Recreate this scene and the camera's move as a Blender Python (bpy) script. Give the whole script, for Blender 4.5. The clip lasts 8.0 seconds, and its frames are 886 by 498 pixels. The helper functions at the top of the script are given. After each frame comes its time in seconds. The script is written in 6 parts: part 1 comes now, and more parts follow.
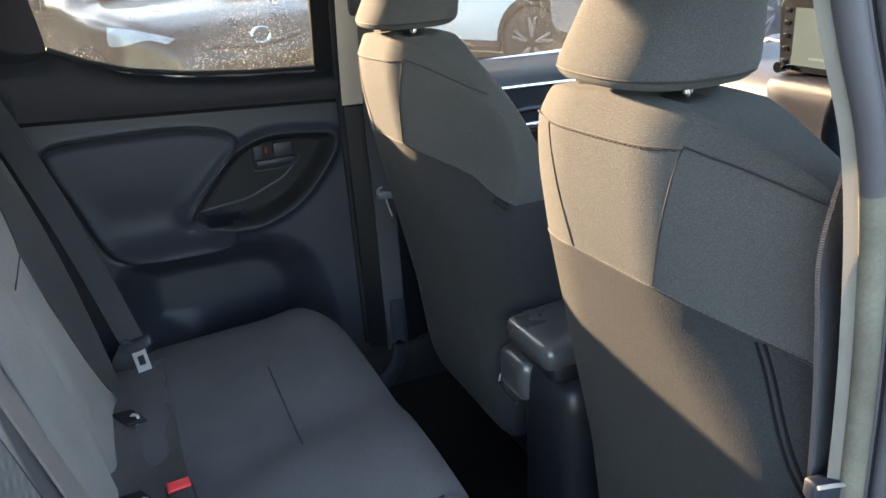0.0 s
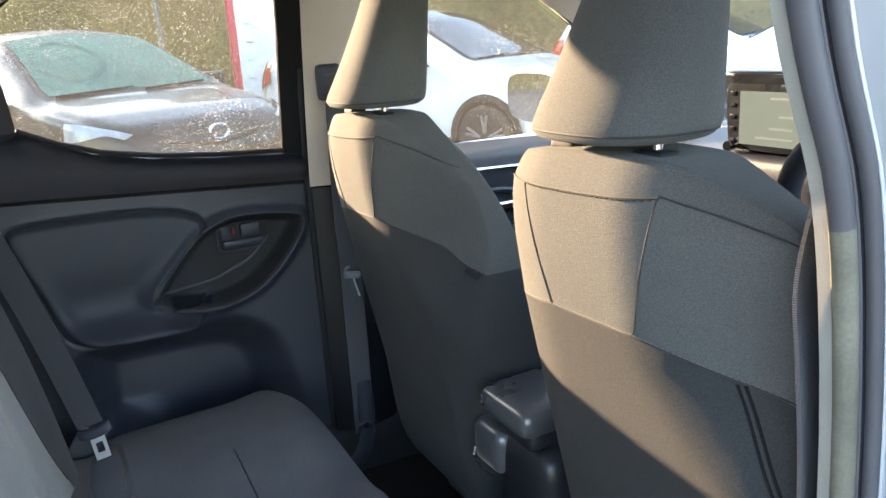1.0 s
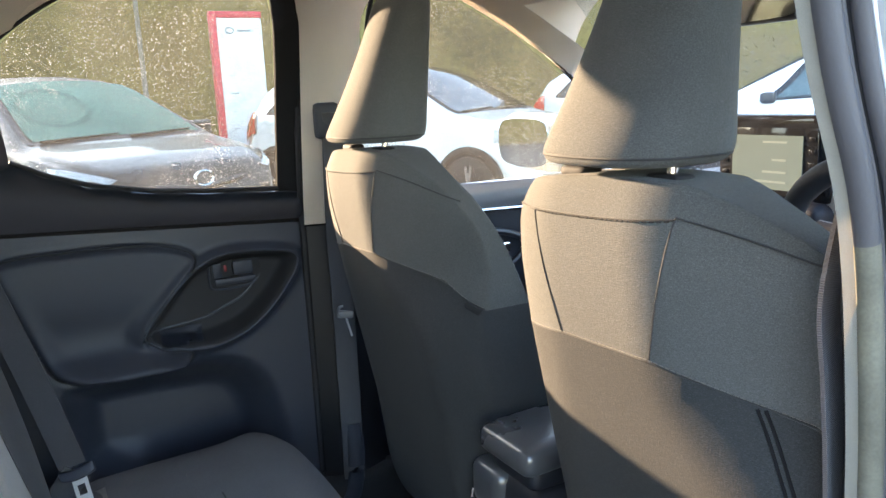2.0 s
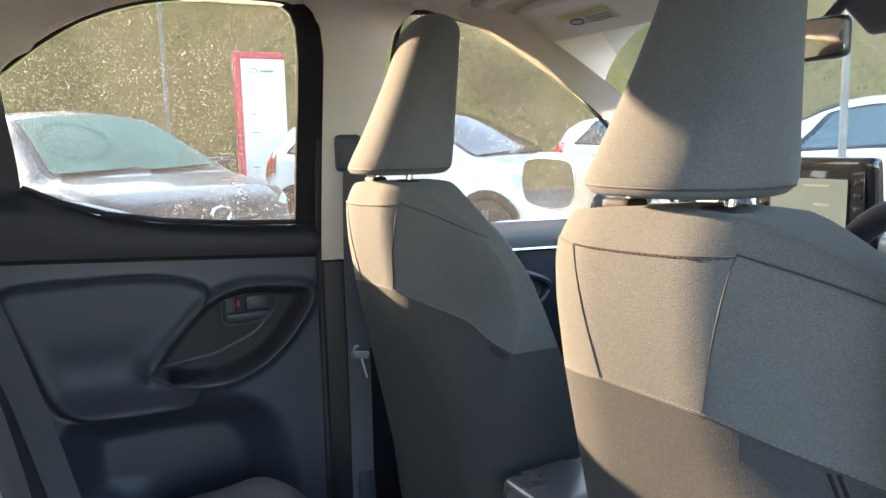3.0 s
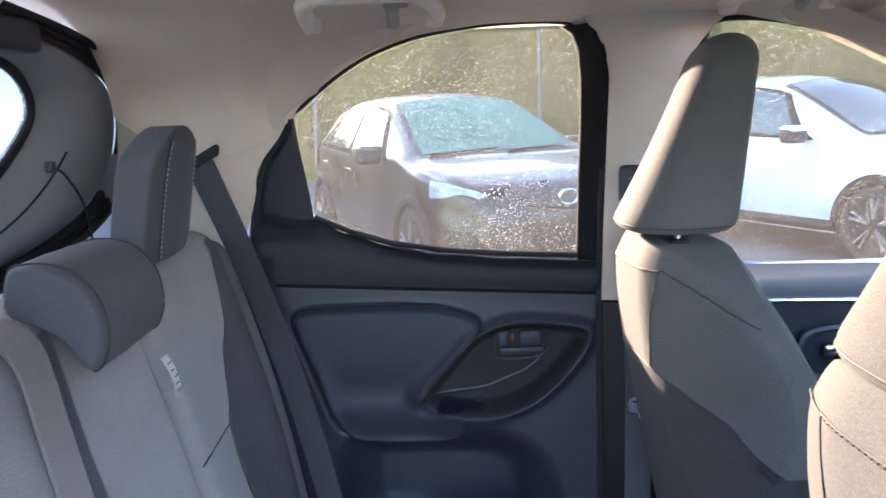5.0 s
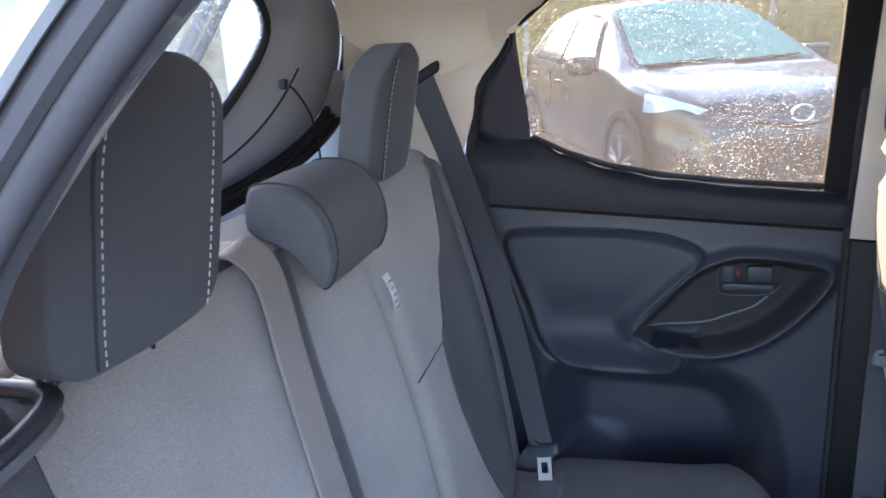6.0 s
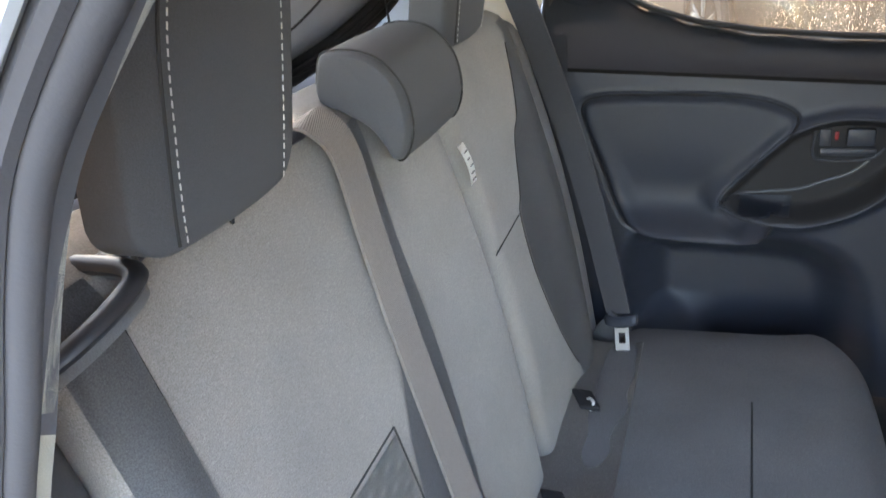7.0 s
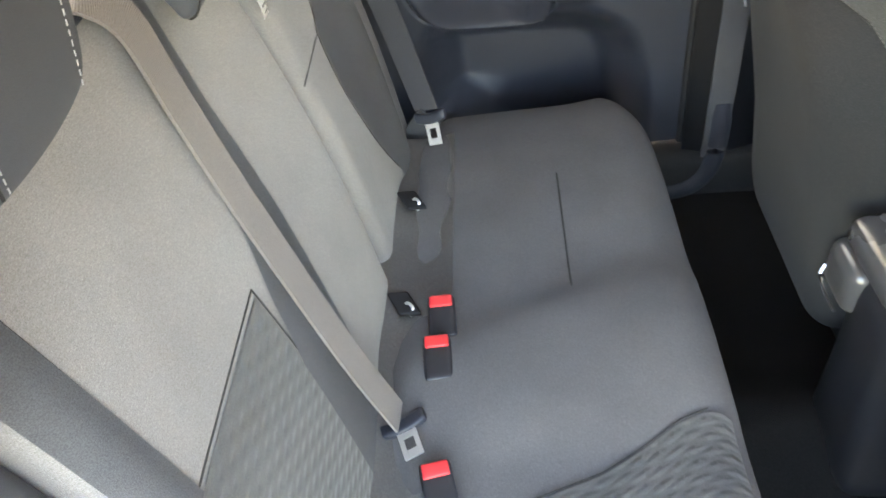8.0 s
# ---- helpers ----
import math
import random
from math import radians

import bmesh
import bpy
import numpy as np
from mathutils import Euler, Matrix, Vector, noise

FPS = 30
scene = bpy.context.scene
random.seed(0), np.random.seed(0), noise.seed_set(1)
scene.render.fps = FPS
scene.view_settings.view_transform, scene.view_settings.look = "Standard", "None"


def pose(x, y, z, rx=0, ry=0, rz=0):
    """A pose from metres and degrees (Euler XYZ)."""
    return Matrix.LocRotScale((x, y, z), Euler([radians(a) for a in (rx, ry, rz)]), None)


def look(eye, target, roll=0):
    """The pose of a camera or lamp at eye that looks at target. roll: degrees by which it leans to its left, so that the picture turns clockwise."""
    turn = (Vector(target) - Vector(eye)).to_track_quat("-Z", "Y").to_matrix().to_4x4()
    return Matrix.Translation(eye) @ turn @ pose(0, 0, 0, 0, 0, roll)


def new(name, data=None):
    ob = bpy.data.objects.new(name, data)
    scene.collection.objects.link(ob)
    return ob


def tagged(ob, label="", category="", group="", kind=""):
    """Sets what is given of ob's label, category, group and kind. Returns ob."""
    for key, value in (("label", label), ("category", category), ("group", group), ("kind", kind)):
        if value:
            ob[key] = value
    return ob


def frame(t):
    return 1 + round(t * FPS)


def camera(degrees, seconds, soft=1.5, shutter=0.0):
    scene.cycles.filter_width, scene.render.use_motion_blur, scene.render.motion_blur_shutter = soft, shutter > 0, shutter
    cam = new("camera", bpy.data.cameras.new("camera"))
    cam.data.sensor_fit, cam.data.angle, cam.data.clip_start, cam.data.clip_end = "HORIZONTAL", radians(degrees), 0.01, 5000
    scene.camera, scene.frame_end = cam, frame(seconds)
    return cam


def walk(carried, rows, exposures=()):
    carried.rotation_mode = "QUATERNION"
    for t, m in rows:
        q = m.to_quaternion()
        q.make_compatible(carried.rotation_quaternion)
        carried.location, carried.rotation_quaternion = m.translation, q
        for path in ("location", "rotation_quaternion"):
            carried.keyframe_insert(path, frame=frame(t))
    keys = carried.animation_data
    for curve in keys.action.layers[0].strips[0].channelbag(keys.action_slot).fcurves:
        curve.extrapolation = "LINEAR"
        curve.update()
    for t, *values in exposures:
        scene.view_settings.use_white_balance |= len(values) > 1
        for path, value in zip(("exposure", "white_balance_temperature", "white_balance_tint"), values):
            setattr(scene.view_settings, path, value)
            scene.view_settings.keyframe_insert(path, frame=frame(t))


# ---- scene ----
cam = camera(60.0, 8.0, 1.5, 0.2)
PATH = [
    (0, (0.309, -0.878, 1.225), (1.022, 0.829, 0.466), -4.0),
    (0.5, (0.288, -0.886, 1.209), (1.091, 0.835, 0.584), -3.4),
    (1, (0.271, -0.888, 1.195), (1.14, 0.834, 0.665), -3.6),
    (2.5, (0.238, -0.846, 1.155), (1.192, 0.878, 0.808), -2.4),
    (3, (0.257, -0.813, 1.147), (1.174, 0.942, 0.864), -1.3),
    (3.5, (0.301, -0.796, 1.144), (1.092, 1.028, 0.927), -1.6),
    (4, (0.359, -0.779, 1.175), (0.927, 1.13, 0.991), -1.5),
    (4.2, (0.381, -0.766, 1.186), (0.842, 1.17, 0.992), -1.3),
    (5.3, (0.463, -0.7, 1.265), (0.295, 1.25, 0.853), -2.7),
    (5.5, (0.456, -0.693, 1.264), (0.177, 1.235, 0.812), -2.9),
    (6, (0.427, -0.673, 1.264), (-0.086, 1.183, 0.721), -3.0),
    (6.5, (0.42, -0.664, 1.259), (-0.241, 1.115, 0.63), -3.9),
    (7, (0.41, -0.651, 1.254), (-0.262, 1.035, 0.414), -6.0),
    (7.2, (0.403, -0.641, 1.257), (-0.216, 0.996, 0.29), -7.0),
    (7.5, (0.397, -0.633, 1.27), (-0.079, 0.928, 0.113), -8.6),
    (7.6, (0.39, -0.629, 1.272), (-0.021, 0.909, 0.061), -8.8),
    (8, (0.39, -0.641, 1.319), (0.211, 0.809, -0.047), -8.8),
]


# exposure follows the clip's own brightening
EXPO = [(0.0, 3.80, 6500, 18), (0.5, 4.0, 6500, 18), (1.0, 4.0, 6500, 18), (2.5, 4.0, 6450, 18), (3.5, 4.07, 6350, 18), (4.2, 4.15, 6050, 20), (5.5, 4.24, 5600, 26), (6.0, 4.42, 5900, 27),
        (6.5, 4.6, 6400, 24), (7.0, 4.68, 7000, 22), (7.5, 4.90, 7600, 21), (8.0, 5.22, 8100, 20)]
walk(cam, [(t, look(eye, target, roll)) for t, eye, target, roll in PATH], EXPO)

# ---- daylight ----
TO_SUN = Vector((-0.37, 1.0, 0.232)).normalized()
world = bpy.data.worlds.new("world")
scene.world = world
world.use_nodes = True
wn = world.node_tree.nodes
sky = wn.new("ShaderNodeTexSky")
sky.sky_type = "NISHITA"
sky.sun_disc = False
sky.sun_elevation = math.asin(TO_SUN.z)
sky.sun_rotation = math.atan2(TO_SUN.x, TO_SUN.y)
world.node_tree.links.new(sky.outputs[0], wn["Background"].inputs[0])
wn["Background"].inputs[1].default_value = 0.15
sun_data = bpy.data.lights.new("sun", "SUN")
sun_data.energy = 2.7
sun_data.angle = radians(0.6)
sun_data.color = (0.90, 0.67, 0.40)
sun = new("sun", sun_data)
sun.matrix_world = look(TO_SUN * 30, (0, 0, 0))


# ---- materials ----
def material(name, colour, rough=0.6, metal=0.0, grain=0.0, grain_size=400.0, blotch=0.0, blotch_size=6.0, bump=0.0, bump_size=None,
             sheen=0.0, spec=0.5, coat=0.0, second=None):
    """A surface with two scales of variation: grain and larger blotches, in metres of the object."""
    m = bpy.data.materials.new(name)
    m.use_nodes = True
    nt = m.node_tree
    b = nt.nodes["Principled BSDF"]
    b.inputs["Roughness"].default_value = rough
    b.inputs["Metallic"].default_value = metal
    b.inputs["Specular IOR Level"].default_value = spec
    b.inputs["Sheen Weight"].default_value = sheen
    b.inputs["Coat Weight"].default_value = coat
    tc = nt.nodes.new("ShaderNodeTexCoord")
    n1 = nt.nodes.new("ShaderNodeTexNoise")
    n1.inputs["Scale"].default_value = grain_size
    n1.inputs["Detail"].default_value = 3
    n2 = nt.nodes.new("ShaderNodeTexNoise")
    n2.inputs["Scale"].default_value = blotch_size
    n2.inputs["Detail"].default_value = 4
    for n in (n1, n2):
        nt.links.new(tc.outputs["Object"], n.inputs["Vector"])
    ramp1 = nt.nodes.new("ShaderNodeMapRange")
    ramp1.inputs[1].default_value, ramp1.inputs[2].default_value = 0.3, 0.7
    ramp1.inputs[3].default_value, ramp1.inputs[4].default_value = 1 - grain, 1 + grain
    nt.links.new(n1.outputs[0], ramp1.inputs[0])
    ramp2 = nt.nodes.new("ShaderNodeMapRange")
    ramp2.inputs[1].default_value, ramp2.inputs[2].default_value = 0.3, 0.7
    ramp2.inputs[3].default_value, ramp2.inputs[4].default_value = 1 - blotch, 1 + blotch
    nt.links.new(n2.outputs[0], ramp2.inputs[0])
    mul = nt.nodes.new("ShaderNodeMath")
    mul.operation = "MULTIPLY"
    nt.links.new(ramp1.outputs[0], mul.inputs[0])
    nt.links.new(ramp2.outputs[0], mul.inputs[1])
    scale = nt.nodes.new("ShaderNodeVectorMath")
    scale.operation = "SCALE"
    scale.inputs[0].default_value = colour
    nt.links.new(mul.outputs[0], scale.inputs["Scale"])
    out = scale.outputs[0]
    if second:
        mix = nt.nodes.new("ShaderNodeMix")
        mix.data_type = "RGBA"
        mix.inputs[7].default_value = (*second, 1)
        nt.links.new(out, mix.inputs[6])
        r3 = nt.nodes.new("ShaderNodeMapRange")
        r3.inputs[1].default_value, r3.inputs[2].default_value = 0.42, 0.6
        nt.links.new(n2.outputs[0], r3.inputs[0])
        nt.links.new(r3.outputs[0], mix.inputs[0])
        out = mix.outputs[2]
    nt.links.new(out, b.inputs["Base Color"])
    rr = nt.nodes.new("ShaderNodeMapRange")
    rr.inputs[3].default_value, rr.inputs[4].default_value = max(0.02, rough - 0.08), min(1, rough + 0.08)
    nt.links.new(n2.outputs[0], rr.inputs[0])
    nt.links.new(rr.outputs[0], b.inputs["Roughness"])
    if bump:
        bp = nt.nodes.new("ShaderNodeBump")
        bp.inputs["Strength"].default_value = 1.0
        bp.inputs["Distance"].default_value = bump
        if bump_size:
            n3 = nt.nodes.new("ShaderNodeTexNoise")
            n3.inputs["Scale"].default_value = bump_size
            nt.links.new(tc.outputs["Object"], n3.inputs["Vector"])
            nt.links.new(n3.outputs[0], bp.inputs["Height"])
        else:
            nt.links.new(n1.outputs[0], bp.inputs["Height"])
        nt.links.new(bp.outputs[0], b.inputs["Normal"])
    return m


def woven(name, colour, depth=0.00022, flecks=0.0, sheen=0.25):
    """Seat cloth: fine crossed yarns over a mottled dye."""
    m = material(name, colour, rough=0.9, grain=0.22, grain_size=900, blotch=0.10, blotch_size=9, sheen=sheen, spec=0.2)
    nt = m.node_tree
    b = nt.nodes["Principled BSDF"]
    tc = nt.nodes.new("ShaderNodeTexCoord")
    yarns = []
    for stretch in ((1, 0.16, 1), (1, 1, 0.16)):
        mp = nt.nodes.new("ShaderNodeMapping")
        mp.inputs["Rotation"].default_value = (0.7, 0, 0)
        mp.inputs["Scale"].default_value = stretch
        nt.links.new(tc.outputs["Object"], mp.inputs[0])
        n = nt.nodes.new("ShaderNodeTexNoise")
        n.inputs["Scale"].default_value = 1100
        n.inputs["Detail"].default_value = 1
        nt.links.new(mp.outputs[0], n.inputs["Vector"])
        yarns.append(n)
    add = nt.nodes.new("ShaderNodeMath")
    nt.links.new(yarns[0].outputs[0], add.inputs[0])
    nt.links.new(yarns[1].outputs[0], add.inputs[1])
    bp = nt.nodes.new("ShaderNodeBump")
    bp.inputs["Distance"].default_value = depth
    nt.links.new(add.outputs[0], bp.inputs["Height"])
    nt.links.new(bp.outputs[0], b.inputs["Normal"])
    if flecks:
        # short pale slubs running across the weave
        mp = nt.nodes.new("ShaderNodeMapping")
        mp.inputs["Rotation"].default_value = (0.55, 0, 0)
        mp.inputs["Scale"].default_value = (0.5, 0.2, 1)
        nt.links.new(tc.outputs["Object"], mp.inputs[0])
        slub = nt.nodes.new("ShaderNodeTexNoise")
        slub.inputs["Scale"].default_value = 1150
        slub.inputs["Detail"].default_value = 2
        nt.links.new(mp.outputs[0], slub.inputs["Vector"])
        gain = nt.nodes.new("ShaderNodeMapRange")
        gain.inputs[1].default_value, gain.inputs[2].default_value = 0.50, 0.72
        gain.inputs[3].default_value, gain.inputs[4].default_value = 1 - 0.15 * flecks, 1 + flecks
        nt.links.new(slub.outputs[0], gain.inputs[0])
        dye = nt.nodes.new("ShaderNodeVectorMath")
        dye.operation = "SCALE"
        nt.links.new(b.inputs["Base Color"].links[0].from_socket, dye.inputs[0])
        nt.links.new(gain.outputs[0], dye.inputs["Scale"])
        nt.links.new(dye.outputs[0], b.inputs["Base Color"])
    return m


def quilted(name, colour, size=32.0, depth=0.0028):
    """Embossed cloth panel with rows of small lozenges."""
    m = material(name, colour, rough=0.9, grain=0.2, grain_size=900, blotch=0.1, blotch_size=9, sheen=0.25, spec=0.25)
    nt = m.node_tree
    b = nt.nodes["Principled BSDF"]
    tc = nt.nodes.new("ShaderNodeTexCoord")
    waves = []
    for turn in ((0, 0, 0.36), (0, 0, -0.36)):
        mp = nt.nodes.new("ShaderNodeMapping")
        mp.inputs["Rotation"].default_value = turn
        mp.inputs["Scale"].default_value = (1, 1, 1)
        nt.links.new(tc.outputs["UV"], mp.inputs[0])
        w = nt.nodes.new("ShaderNodeTexWave")
        w.inputs["Scale"].default_value = size / 6.28
        w.bands_direction = "Y"
        nt.links.new(mp.outputs[0], w.inputs["Vector"])
        waves.append(w)
    mx = nt.nodes.new("ShaderNodeMath")
    mx.operation = "MULTIPLY"
    nt.links.new(waves[0].outputs[1], mx.inputs[0])
    nt.links.new(waves[1].outputs[1], mx.inputs[1])
    bp = nt.nodes.new("ShaderNodeBump")
    bp.inputs["Distance"].default_value = depth
    nt.links.new(mx.outputs[0], bp.inputs["Height"])
    nt.links.new(bp.outputs[0], b.inputs["Normal"])
    return m


def webbing(name, colour):
    """Seat-belt webbing: cross ribs along the strap's own length."""
    m = material(name, colour, rough=0.6, grain=0.15, grain_size=600, blotch=0.06, spec=0.35, sheen=0.05)
    nt = m.node_tree
    b = nt.nodes["Principled BSDF"]
    tc = nt.nodes.new("ShaderNodeTexCoord")
    w = nt.nodes.new("ShaderNodeTexWave")
    w.inputs["Scale"].default_value = 190
    w.bands_direction = "Y"
    nt.links.new(tc.outputs["UV"], w.inputs["Vector"])
    bp = nt.nodes.new("ShaderNodeBump")
    bp.inputs["Distance"].default_value = 0.0003
    nt.links.new(w.outputs[1], bp.inputs["Height"])
    nt.links.new(bp.outputs[0], b.inputs["Normal"])
    return m


def clear_glass(name, tint=(0.95, 0.98, 0.97), drops=0.0, size=140.0, haze=0.0, reach=(-0.15, 0.42), milk=0.5):
    """A pane: clear, with a thin reflection, and beads of water on it where drops is given."""
    m = bpy.data.materials.new(name)
    m.use_nodes = True
    nt = m.node_tree
    nt.nodes.remove(nt.nodes["Principled BSDF"])
    out = nt.nodes["Material Output"]
    tr = nt.nodes.new("ShaderNodeBsdfTransparent")
    tr.inputs[0].default_value = (*tint, 1)
    gl = nt.nodes.new("ShaderNodeBsdfGlossy")
    gl.inputs["Roughness"].default_value = 0.03
    fr = nt.nodes.new("ShaderNodeFresnel")
    fr.inputs[0].default_value = 1.12
    mix = nt.nodes.new("ShaderNodeMixShader")
    nt.links.new(fr.outputs[0], mix.inputs[0])
    nt.links.new(tr.outputs[0], mix.inputs[1])
    nt.links.new(gl.outputs[0], mix.inputs[2])
    last = mix
    if drops or haze:
        tc = nt.nodes.new("ShaderNodeTexCoord")
        film = nt.nodes.new("ShaderNodeBsdfTranslucent")
        film.inputs[0].default_value = (0.9, 0.9, 0.88, 1)
        vor = nt.nodes.new("ShaderNodeTexVoronoi")
        vor.inputs["Scale"].default_value = size
        mp = nt.nodes.new("ShaderNodeMapping")
        mp.inputs["Scale"].default_value = (1.0, 0.6, 0.9)
        nt.links.new(tc.outputs["Object"], mp.inputs[0])
        nt.links.new(mp.outputs[0], vor.inputs["Vector"])
        cell = nt.nodes.new("ShaderNodeSeparateColor")
        nt.links.new(vor.outputs["Color"], cell.inputs[0])
        rad = nt.nodes.new("ShaderNodeMapRange")
        rad.inputs[3].default_value, rad.inputs[4].default_value = reach
        nt.links.new(cell.outputs[0], rad.inputs[0])
        less = nt.nodes.new("ShaderNodeMath")
        less.operation = "LESS_THAN"
        nt.links.new(vor.outputs["Distance"], less.inputs[0])
        nt.links.new(rad.outputs[0], less.inputs[1])
        big = nt.nodes.new("ShaderNodeTexNoise")
        big.inputs["Scale"].default_value = 5
        nt.links.new(tc.outputs["Object"], big.inputs["Vector"])
        where = nt.nodes.new("ShaderNodeMapRange")
        where.inputs[1].default_value, where.inputs[2].default_value = 0.35, 0.6
        nt.links.new(big.outputs[0], where.inputs[0])
        m1 = nt.nodes.new("ShaderNodeMath")
        m1.operation = "MULTIPLY"
        nt.links.new(less.outputs[0], m1.inputs[0])
        nt.links.new(where.outputs[0], m1.inputs[1])
        m2 = nt.nodes.new("ShaderNodeMath")
        m2.operation = "MULTIPLY_ADD"
        m2.inputs[1].default_value, m2.inputs[2].default_value = drops, haze
        m2.use_clamp = True
        nt.links.new(m1.outputs[0], m2.inputs[0])
        water = nt.nodes.new("ShaderNodeBsdfGlass")
        water.inputs["IOR"].default_value = 1.33
        water.inputs["Roughness"].default_value = 0.1
        bp = nt.nodes.new("ShaderNodeBump")
        bp.inputs["Distance"].default_value = 0.004
        bp.invert = True
        nt.links.new(vor.outputs["Distance"], bp.inputs["Height"])
        nt.links.new(bp.outputs[0], water.inputs["Normal"])
        wmix = nt.nodes.new("ShaderNodeMixShader")
        wmix.inputs[0].default_value = milk
        nt.links.new(water.outputs[0], wmix.inputs[1])
        nt.links.new(film.outputs[0], wmix.inputs[2])
        last = nt.nodes.new("ShaderNodeMixShader")
        nt.links.new(m2.outputs[0], last.inputs[0])
        nt.links.new(mix.outputs[0], last.inputs[1])
        nt.links.new(wmix.outputs[0], last.inputs[2])
    nt.links.new(last.outputs[0], out.inputs[0])
    return m


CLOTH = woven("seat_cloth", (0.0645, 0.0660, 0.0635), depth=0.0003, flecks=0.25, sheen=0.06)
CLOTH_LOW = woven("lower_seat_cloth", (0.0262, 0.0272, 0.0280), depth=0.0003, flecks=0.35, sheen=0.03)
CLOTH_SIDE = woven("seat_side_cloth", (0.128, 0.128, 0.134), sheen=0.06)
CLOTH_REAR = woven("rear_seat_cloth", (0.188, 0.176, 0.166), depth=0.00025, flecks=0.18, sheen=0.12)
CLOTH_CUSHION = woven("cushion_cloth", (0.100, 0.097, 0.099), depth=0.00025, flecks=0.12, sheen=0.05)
QUILT = quilted("quilted_cloth", (0.155, 0.153, 0.148), depth=0.0017)
VINYL = material("headrest_cloth", (0.056, 0.058, 0.064), rough=0.75, grain=0.15, grain_size=1200, blotch=0.08, bump=0.0003, sheen=0.03, spec=0.3)
THREAD_DARK = material("dark_thread", (0.018, 0.018, 0.018), rough=0.8)
THREAD_LIGHT = material("light_thread", (0.36, 0.355, 0.345), rough=0.7)
THREAD_GREY = material("grey_thread", (0.095, 0.092, 0.082), rough=0.8)
PLASTIC = material("door_plastic", (0.0195, 0.0230, 0.0335), rough=0.42, grain=0.12, grain_size=1500, blotch=0.08, blotch_size=5, bump=0.0004, spec=0.4)
PLASTIC_SOFT = material("armrest_cover", (0.0225, 0.0255, 0.035), rough=0.55, grain=0.12, grain_size=900, blotch=0.07, bump=0.0004, spec=0.3)
PLASTIC_TOP = material("door_top_plastic", (0.024, 0.028, 0.038), rough=0.62, grain=0.15, grain_size=1500, blotch=0.08, blotch_size=5, bump=0.0005, spec=0.3)
PLASTIC_GLOSS = material("smooth_black_plastic", (0.014, 0.015, 0.019), rough=0.40, blotch=0.1)
CONSOLE = material("satin_console_plastic", (0.060, 0.061, 0.064), rough=0.28, blotch=0.08, grain=0.05, grain_size=1200, spec=0.7, coat=0.3)
GREY_PLASTIC = material("grey_plastic", (0.16, 0.165, 0.175), rough=0.5, grain=0.1, grain_size=900, blotch=0.08, bump=0.0003)
RUBBER = material("rubber_seal", (0.016, 0.016, 0.018), rough=0.75, blotch=0.15, bump=0.0003, spec=0.25)
MATTE = material("matte_black_frame", (0.012, 0.012, 0.013), rough=1.0, blotch=0.15, spec=0.05)
LINER = material("roof_liner", (0.84, 0.765, 0.665), rough=0.95, grain=0.08, grain_size=1400, blotch=0.05, blotch_size=4, bump=0.0004, spec=0.15)
TRIM_BEIGE = material("pillar_trim", (0.68, 0.62, 0.54), rough=0.6, grain=0.06, grain_size=1200, blotch=0.05, bump=0.0003, spec=0.35)
SEAL = material("grey_door_seal", (0.060, 0.058, 0.064), rough=0.55, blotch=0.15, bump=0.0002, spec=0.4)
LIP = material("olive_trim_lip", (0.115, 0.107, 0.080), rough=0.8, blotch=0.25, blotch_size=20, grain=0.1)
STRIP = material("door_edge_trim", (0.27, 0.25, 0.215), rough=0.6, grain=0.06, grain_size=1200, blotch=0.05, bump=0.0003, spec=0.35)
CARPET = material("black_carpet", (0.012, 0.012, 0.013), rough=1.0, grain=0.5, grain_size=500, blotch=0.2, bump=0.002)
CHROME = material("chrome", (0.75, 0.75, 0.75), rough=0.12, metal=1.0, blotch=0.05)
STEEL = material("steel_tongue", (0.72, 0.71, 0.69), rough=0.3, metal=0.7, blotch=0.1)
LOCK_RED = material("dull_red_plastic", (0.22, 0.012, 0.014), rough=0.5)
RED = material("red_plastic", (0.60, 0.03, 0.035), rough=0.4, blotch=0.08)
BELT = webbing("belt_webbing", (0.158, 0.140, 0.128))
BELT_DARK = webbing("dark_belt_webbing", (0.044, 0.045, 0.052))
SILVER_PAINT = material("silver_car_paint", (0.50, 0.52, 0.55), rough=0.3, metal=0.3, blotch=0.03, coat=0.8)
WHITE_PAINT = material("white_car_paint", (0.78, 0.78, 0.77), rough=0.3, blotch=0.03, coat=0.7)
DARK_PAINT = material("dark_car_paint", (0.018, 0.018, 0.018), rough=0.30, blotch=0.35, blotch_size=3, coat=0.45, grain=0.25, grain_size=60, second=(0.040, 0.039, 0.038), spec=0.4)
WHEEL_TINT = material("wheel_tint", (0.072, 0.155, 0.125), rough=0.6, blotch=0.15, blotch_size=6, spec=0.15)
PALE_SCREEN = material("display_glass", (0.005, 0.0055, 0.007), rough=0.06, spec=0.5, blotch=0.1)
CAR_GLASS = material("parked_car_glass", (0.05, 0.08, 0.078), rough=0.08, blotch=0.25, blotch_size=1.2, spec=0.8)
FROST_GLASS = material("misted_windscreen", (0.095, 0.200, 0.160), rough=0.6, blotch=0.2, blotch_size=1.6, spec=0.15, grain=0.1, grain_size=50)
TYRE = material("tyre_rubber", (0.02, 0.02, 0.021), rough=0.85, blotch=0.2, bump=0.002, bump_size=60)
ALLOY = material("alloy_rim", (0.16, 0.16, 0.165), rough=0.45, metal=0.6, blotch=0.1)
